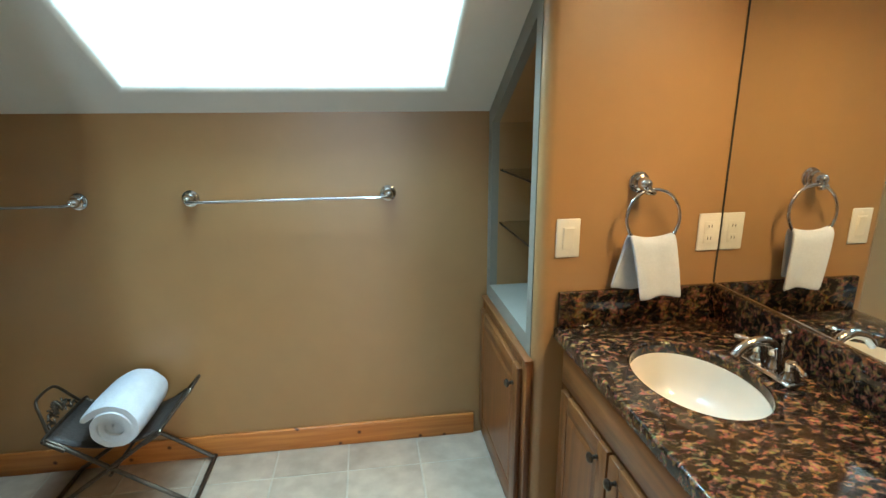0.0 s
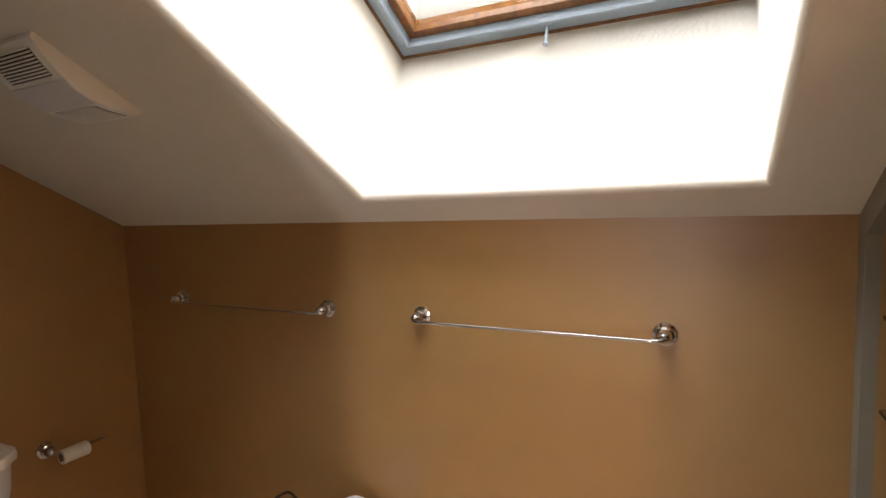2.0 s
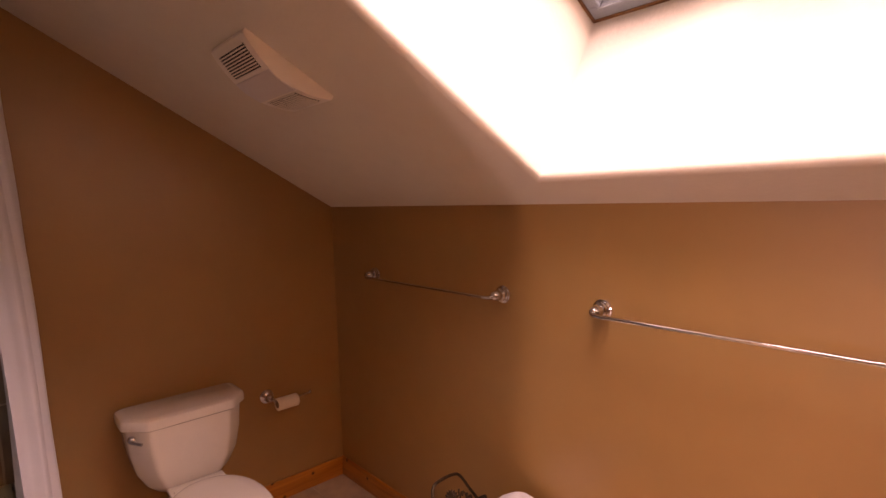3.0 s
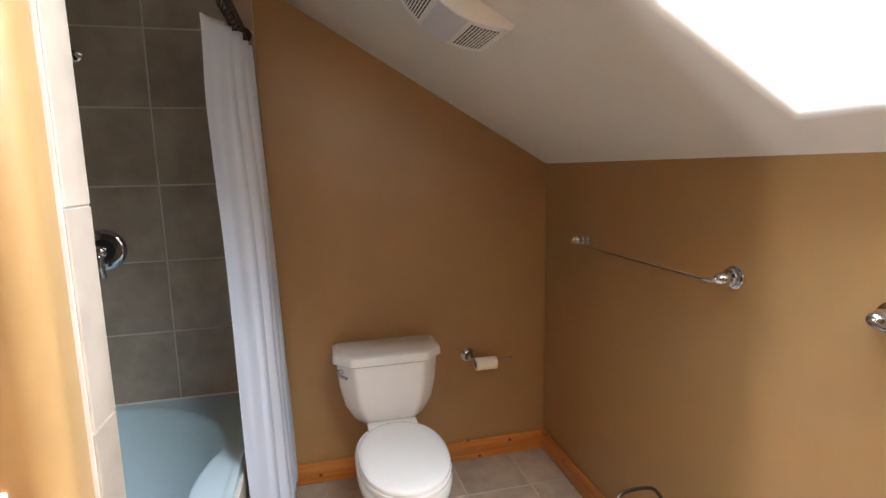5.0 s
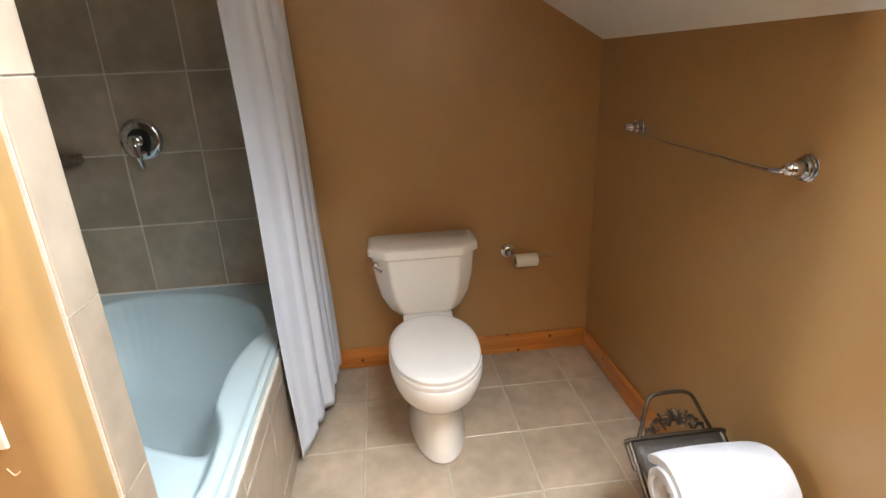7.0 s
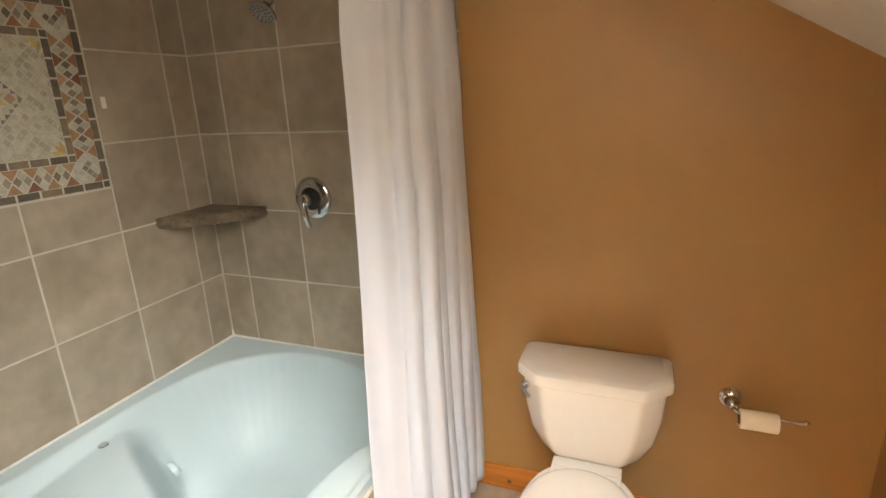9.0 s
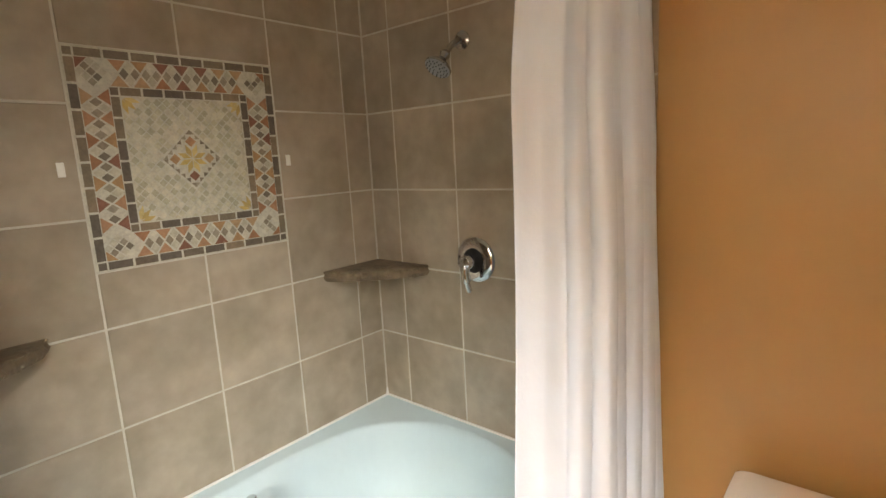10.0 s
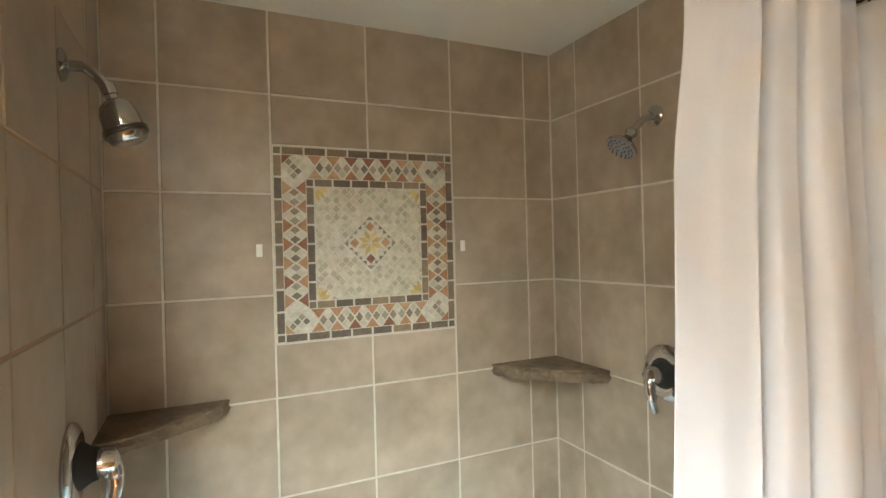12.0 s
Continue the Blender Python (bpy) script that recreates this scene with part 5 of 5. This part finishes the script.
def tile(parent, axis, face, a0, a1, b0, b1, mat, depth=0.008, gap=0.0032, facing=1, name="tile"):
    """One tile whose face lies in the plane axis = face; a and b run along the other two axes in order."""
    a0, a1, b0, b1 = a0 + gap, a1 - gap, b0 + gap, b1 - gap
    w, h = round(a1 - a0, 4), round(b1 - b0, 4)
    if w < 0.008 or h < 0.008:
        return
    key = (axis, w, h, mat.name, facing, depth)
    if key not in TILE_MESH:
        bm = B()
        e = 0.002
        def put(u, v, d):
            return bm.verts.new({"x": (d * facing, u, v), "y": (u, d * facing, v), "z": (u, v, d * facing)}[axis])
        back = [put(sx * w / 2, sy * h / 2, -depth) for sx, sy in ((-1, -1), (1, -1), (1, 1), (-1, 1))]
        edge = [put(sx * w / 2, sy * h / 2, -e) for sx, sy in ((-1, -1), (1, -1), (1, 1), (-1, 1))]
        front = [put(sx * (w / 2 - e), sy * (h / 2 - e), 0) for sx, sy in ((-1, -1), (1, -1), (1, 1), (-1, 1))]
        for p, q in ((back, edge), (edge, front)):
            for k in range(4):
                bm.faces.new((p[k], p[(k + 1) % 4], q[(k + 1) % 4], q[k]))
        bm.faces.new(front)
        bmesh.ops.recalc_face_normals(bm, faces=bm.faces[:])
        me = bpy.data.meshes.new(name)
        bm.to_mesh(me)
        bm.free()
        me.materials.append(mat)
        TILE_MESH[key] = me
    ob = new(name, TILE_MESH[key])
    u, v = (a0 + a1) / 2, (b0 + b1) / 2
    ob.location = {"x": (face, u, v), "y": (u, face, v), "z": (u, v, face)}[axis]
    ob.parent = parent
    return ob


def steps(lo, hi, origin, pitch):
    """Joints between lo and hi on a grid."""
    k = math.ceil((lo - origin) / pitch - 1e-6)
    out = [lo]
    while origin + k * pitch < hi - 0.004:
        if origin + k * pitch > lo + 0.004:
            out.append(origin + k * pitch)
        k += 1
    return out + [hi]


P = 0.3045
ROWS_Z = [0.479, 0.780, 1.082, 1.393, 1.699, 2.0, Z_FLAT + 0.01]
MX0, MX1, MZ0, MZ1 = -1.7385, -1.1335, 1.244, 1.848
# long wall, with the mosaic let in
XS = [X_WT, -2.046, -1.7395, -1.436, -1.1325, -0.836, X_ET]
for xa, xb in zip(XS, XS[1:]):
    for za, zb in zip(ROWS_Z, ROWS_Z[1:]):
        inside = xa > MX0 - 0.02 and xb < MX1 + 0.02
        if inside and za > 1.05 and zb < 2.05:
            if za < MZ0 < zb:
                tile(wall_south, "y", Y_ST, xa, xb, za, MZ0, TILE)
            if za < MZ1 < zb:
                tile(wall_south, "y", Y_ST, xa, xb, MZ1, zb, TILE)
        else:
            tile(wall_south, "y", Y_ST, xa, xb, za, zb, TILE)
# end walls
for ya, yb in zip(YW := [Y_ST, -0.058, 0.243, 0.546, 0.85, 0.954], YW[1:]):
    for za, zb in zip(ROWS_Z, ROWS_Z[1:]):
        tile(wall_tub_west, "x", X_WT, ya, yb, za, zb, TILE)
for za, zb in zip([0.0, 0.16], [0.16, 0.479]):
    tile(wall_tub_west, "x", X_WT, 0.875, 0.954, za, zb, TILE)
for ya, yb in zip(YE := [Y_ST, -0.055, 0.25, 0.545, Y_PN - 0.028], YE[1:]):
    for za, zb in zip(ROWS_Z, ROWS_Z[1:]):
        tile(wall_partition, "x", X_ET, ya, yb, za, zb, TILE, facing=-1)
# bullnose tiles on the end of the partition
ZB = [0.0, 0.142, 0.455, 0.768, 1.081, 1.394, 1.707, 2.02, Z_FLAT]
for za, zb in zip(ZB, ZB[1:]):
    bm = B()
    x0, x1, y = X_ET - 0.004, -0.606, Y_PN
    poly = [(x1, y + 0.0005), (x1, y + 0.0075), (x1 - 0.0015, y + 0.009)] + [(x0 + 0.024 - 0.024 * math.sin(a), y - 0.015 + 0.024 * math.cos(a)) for a in [k * math.pi / 12 for k in range(7)]] + [(x0, y - 0.03), (x0 + 0.003, y - 0.03), (x0 + 0.010, y + 0.0005)]
    prism(bm, poly, "z", za + 0.0022, zb - 0.0022)
    part("bullnose_tile", bm, TILE, wall_partition)
bm = B()
box(bm, X_ET + 0.012, -0.603, Y_PN + 0.0002, Y_PN + 0.0055, 0, Z_FLAT)
part("grout_line", bm, GROUT, wall_partition, smooth=False)
# apron of the tub
for xa, xb in zip(XA := steps(X_WT, X_ET, -1.285, P), XA[1:]):
    for za, zb in ((0.0, 0.085), (0.085, 0.388), (0.388, 0.452)):
        tile(apron, "y", 0.880, xa, xb, za, zb, TILE)
# floor
for xa, xb in zip(XF := steps(X_W, 1.25, -1.556, 0.3055), XF[1:]):
    for ya, yb in zip(YF := steps(Y_BACK, Y_K, 2.040, 0.3035), YF[1:]):
        if (xb < X_ET + 0.01 and yb < 0.80) or (xa > VX + 0.1 and yb < Y_OR) or (xa > X_NI and ya > Y_OR):
            continue
        tile(floor, "z", 0.0, xa, xb, ya, yb, FTILE, depth=0.006)


# ---- mosaic picture in the long wall ----
def mosaic():
    rnd = random.Random(7)
    cols = dict(slate=[(0.15, 0.108, 0.075), (0.20, 0.145, 0.098), (0.125, 0.095, 0.07), (0.25, 0.175, 0.115)], rust=[(0.36, 0.15, 0.075), (0.41, 0.22, 0.105), (0.25, 0.10, 0.06), (0.45, 0.27, 0.15), (0.43, 0.21, 0.115)], pale=[(0.50, 0.45, 0.35), (0.54, 0.50, 0.41), (0.45, 0.41, 0.32)], grey=[(0.25, 0.20, 0.145), (0.31, 0.26, 0.195), (0.18, 0.14, 0.105)], sand=[(0.56, 0.38, 0.14), (0.60, 0.45, 0.20), (0.50, 0.34, 0.13)], field=[(0.49, 0.44, 0.32), (0.53, 0.48, 0.37), (0.41, 0.365, 0.265), (0.56, 0.50, 0.39)])
    mats = {k: [material("mosaic_" + k, c, 0.8, var=0.2, scale=40, fine=140, bump=0.25, bump_scale=120) for c in v] for k, v in cols.items()}
    t = thing("mosaic_panel", (0.5 * (MX0 + MX1), Y_ST, MZ0), "square stone mosaic panel with a diamond border and star centre", "mosaic")
    S = MX1 - MX0
    cx, cz = (MX0 + MX1) / 2, (MZ0 + MZ1) / 2
    part("bed", box(B(), MX0, MX1, Y_ST - 0.0022, Y_ST - 0.0008, MZ0, MZ1), mats["pale"][1], t, "pale grout bed", smooth=False)
    def piece(bm, pts, shrink=0.0013, high=0.0):
        c = Vector((sum(p[0] for p in pts) / len(pts), sum(p[1] for p in pts) / len(pts)))
        out = []
        for p in pts:
            v = Vector(p) - c
            out.append(c + v * max(0.2, 1 - shrink * 1.5 / v.length))
        lo = [bm.verts.new((cx + p.x, Y_ST - 0.003, cz + p.y)) for p in out]
        hi = [bm.verts.new((cx + c.x + (p.x - c.x) * 0.94, Y_ST + 0.0012 + high, cz + c.y + (p.y - c.y) * 0.94)) for p in out]
        n = len(pts)
        for k in range(n):
            bm.faces.new((lo[k], lo[(k + 1) % n], hi[(k + 1) % n], hi[k]))
        bm.faces.new(hi)
    def single(name, pts, kind, shrink=0.0013):
        bm = B()
        piece(bm, pts, shrink, rnd.uniform(-0.0004, 0.0006))
        part(name, bm, rnd.choice(mats[kind]), t, smooth=False)
    h = S / 2 - 0.004
    bw = 0.024
    # two frames of slate bars
    def bars(o, i, n):
        for rot in range(4):
            def R(u, v):
                return [(u, v), (-v, u), (-u, -v), (v, -u)][rot]
            x = -i
            for k in range(n):
                w = 2 * i / n
                wob = rnd.uniform(-0.004, 0.004) if 0 < k < n else 0
                single("slate_bar", [R(x, i), R(-i + w * (k + 1), i), R(-i + w * (k + 1), o), R(x, o)], "slate", 0.0016)
                x = -i + w * (k + 1)
            single("slate_corner", [R(i, i), R(o, i), R(o, o), R(i, o)], "slate", 0.0016)
    bars(h, h - bw, 8)
    bo = h - bw
    bi = 0.178 + bw
    bars(bi, bi - bw, 6)
    # band of triangles and quartered diamonds
    wdt = bo - bi
    n = 7
    L = 2 * bi / n
    bands = {k: [B() for _ in v] for k, v in mats.items()}
    def add(pts, kind):
        q = rnd.randrange(len(mats[kind]))
        piece(bands[kind][q], pts)
    for rot in range(4):
        def R(u, v):
            return [(u, v), (-v, u), (-u, -v), (v, -u)][rot]
        mid = (bo + bi) / 2
        for k in range(n):
            x0 = -bi + k * L
            xm, x1 = x0 + L / 2, x0 + L
            single("triangle", [R(x0 + 0.004, bo), R(x1 - 0.004, bo), R(xm, mid + 0.003)], "rust")
            single("triangle", [R(x0 + 0.004, bi), R(xm, mid - 0.003), R(x1 - 0.004, bi)], "rust")
        for k in range(n + 1):
            x = -bi + k * L
            half, hv = L / 2, wdt / 2
            if k in (0, n):
                continue
            for du, dv, kind in ((-0.5, 0, "grey"), (0.5, 0, "grey"), (0, 0.5, "pale"), (0, -0.5, "pale")):
                c = (x + du * half, mid + dv * hv)
                add([R(c[0] - half / 2, c[1]), R(c[0], c[1] - hv / 2), R(c[0] + half / 2, c[1]), R(c[0], c[1] + hv / 2)], kind)
        # corner block
        c0 = mid
        q = wdt / 4
        for i, j, kind in ((0, 0, "grey"), (-2, 0, "pale"), (2, 0, "pale"), (0, 2, "pale"), (0, -2, "grey"), (-1, 1, "pale"), (1, 1, "grey"), (1, -1, "pale"), (-1, -1, "grey")):
            if abs(i) + abs(j) <= 2:
                u, v = c0 + i * q * 0.75, c0 + j * q * 0.75
                s = q * 0.74
                add([R(u - s, v), R(u, v - s), R(u + s, v), R(u, v + s)], kind)
        single("triangle", [R(bo, bo), R(bo - wdt * 0.45, bo), R(bo, bo - wdt * 0.45)], "rust")
    # field of small lozenges round the centre diamond
    fi = bi - bw - 0.001
    m = 13
    d = 2 * fi / m
    cd = 0.088
    for i in range(2 * m + 1):
        for j in range(2 * m + 1):
            if (i + j) % 2:
                continue
            u, v = -fi + i * d / 2, -fi + j * d / 2
            if abs(u) + abs(v) < cd + d * 0.45:
                continue
            pts = []
            for a, b in ((-d / 2, 0), (0, -d / 2), (d / 2, 0), (0, d / 2)):
                pts.append((max(-fi, min(fi, u + a)), max(-fi, min(fi, v + b))))
            pts = [p for k, p in enumerate(pts) if (Vector(p) - Vector(pts[k - 1])).length > 1e-4]
            if len(pts) < 3:
                continue
            if len(pts) == 4 and len({round(p[0], 5) for p in pts}) < 2:
                continue
            if math.hypot(abs(u) - fi, abs(v) - fi) < 0.050:
                continue
            add(pts, "grey" if (i % 2 and len(pts) == 3) else "field")
    for kind, lst in bands.items():
        for q, bm in enumerate(lst):
            if len(bm.faces):
                tagged(part("stone_field", bm, mats[kind][q], t, smooth=False), kind="stuff")
            else:
                bm.free()
    # centre: dark toothed edge, four squares, star
    for rot in range(4):
        def R(u, v):
            return [(u, v), (-v, u), (-u, -v), (v, -u)][rot]
        for k in range(6):
            a, b = k / 6, (k + 1) / 6
            p0, p1 = (cd * (1 - a), cd * a), (cd * (1 - b), cd * b)
            mm = ((p0[0] + p1[0]) / 2 - 0.009, (p0[1] + p1[1]) / 2 - 0.009)
            single("tooth", [R(*p0), R(*p1), R(*mm)], "grey", 0.0009)
        single("centre_square", [R(0.034, 0), R(0.052, -0.018), R(0.070, 0), R(0.052, 0.018)], "rust", 0.001)
        for turn in (22.5, 67.5):
            c, q = math.cos(radians(turn)), math.sin(radians(turn))
            single("petal", [R(0.002 * c, 0.002 * q), R(0.024 * c + 0.010 * q, 0.024 * q - 0.010 * c), R(0.048 * c, 0.048 * q), R(0.024 * c - 0.010 * q, 0.024 * q + 0.010 * c)], "sand", 0.0009)
        # quarter star in the corner of the field
        for turn in (16, 45, 74):
            c, q = -math.cos(radians(turn)), -math.sin(radians(turn))
            f = fi - 0.002
            single("petal", [R(f + 0.004 * c, f + 0.004 * q), R(f + 0.026 * c + 0.009 * q, f + 0.026 * q - 0.009 * c), R(f + 0.050 * c, f + 0.050 * q), R(f + 0.026 * c - 0.009 * q, f + 0.026 * q + 0.009 * c)], "sand", 0.0009)


mosaic()
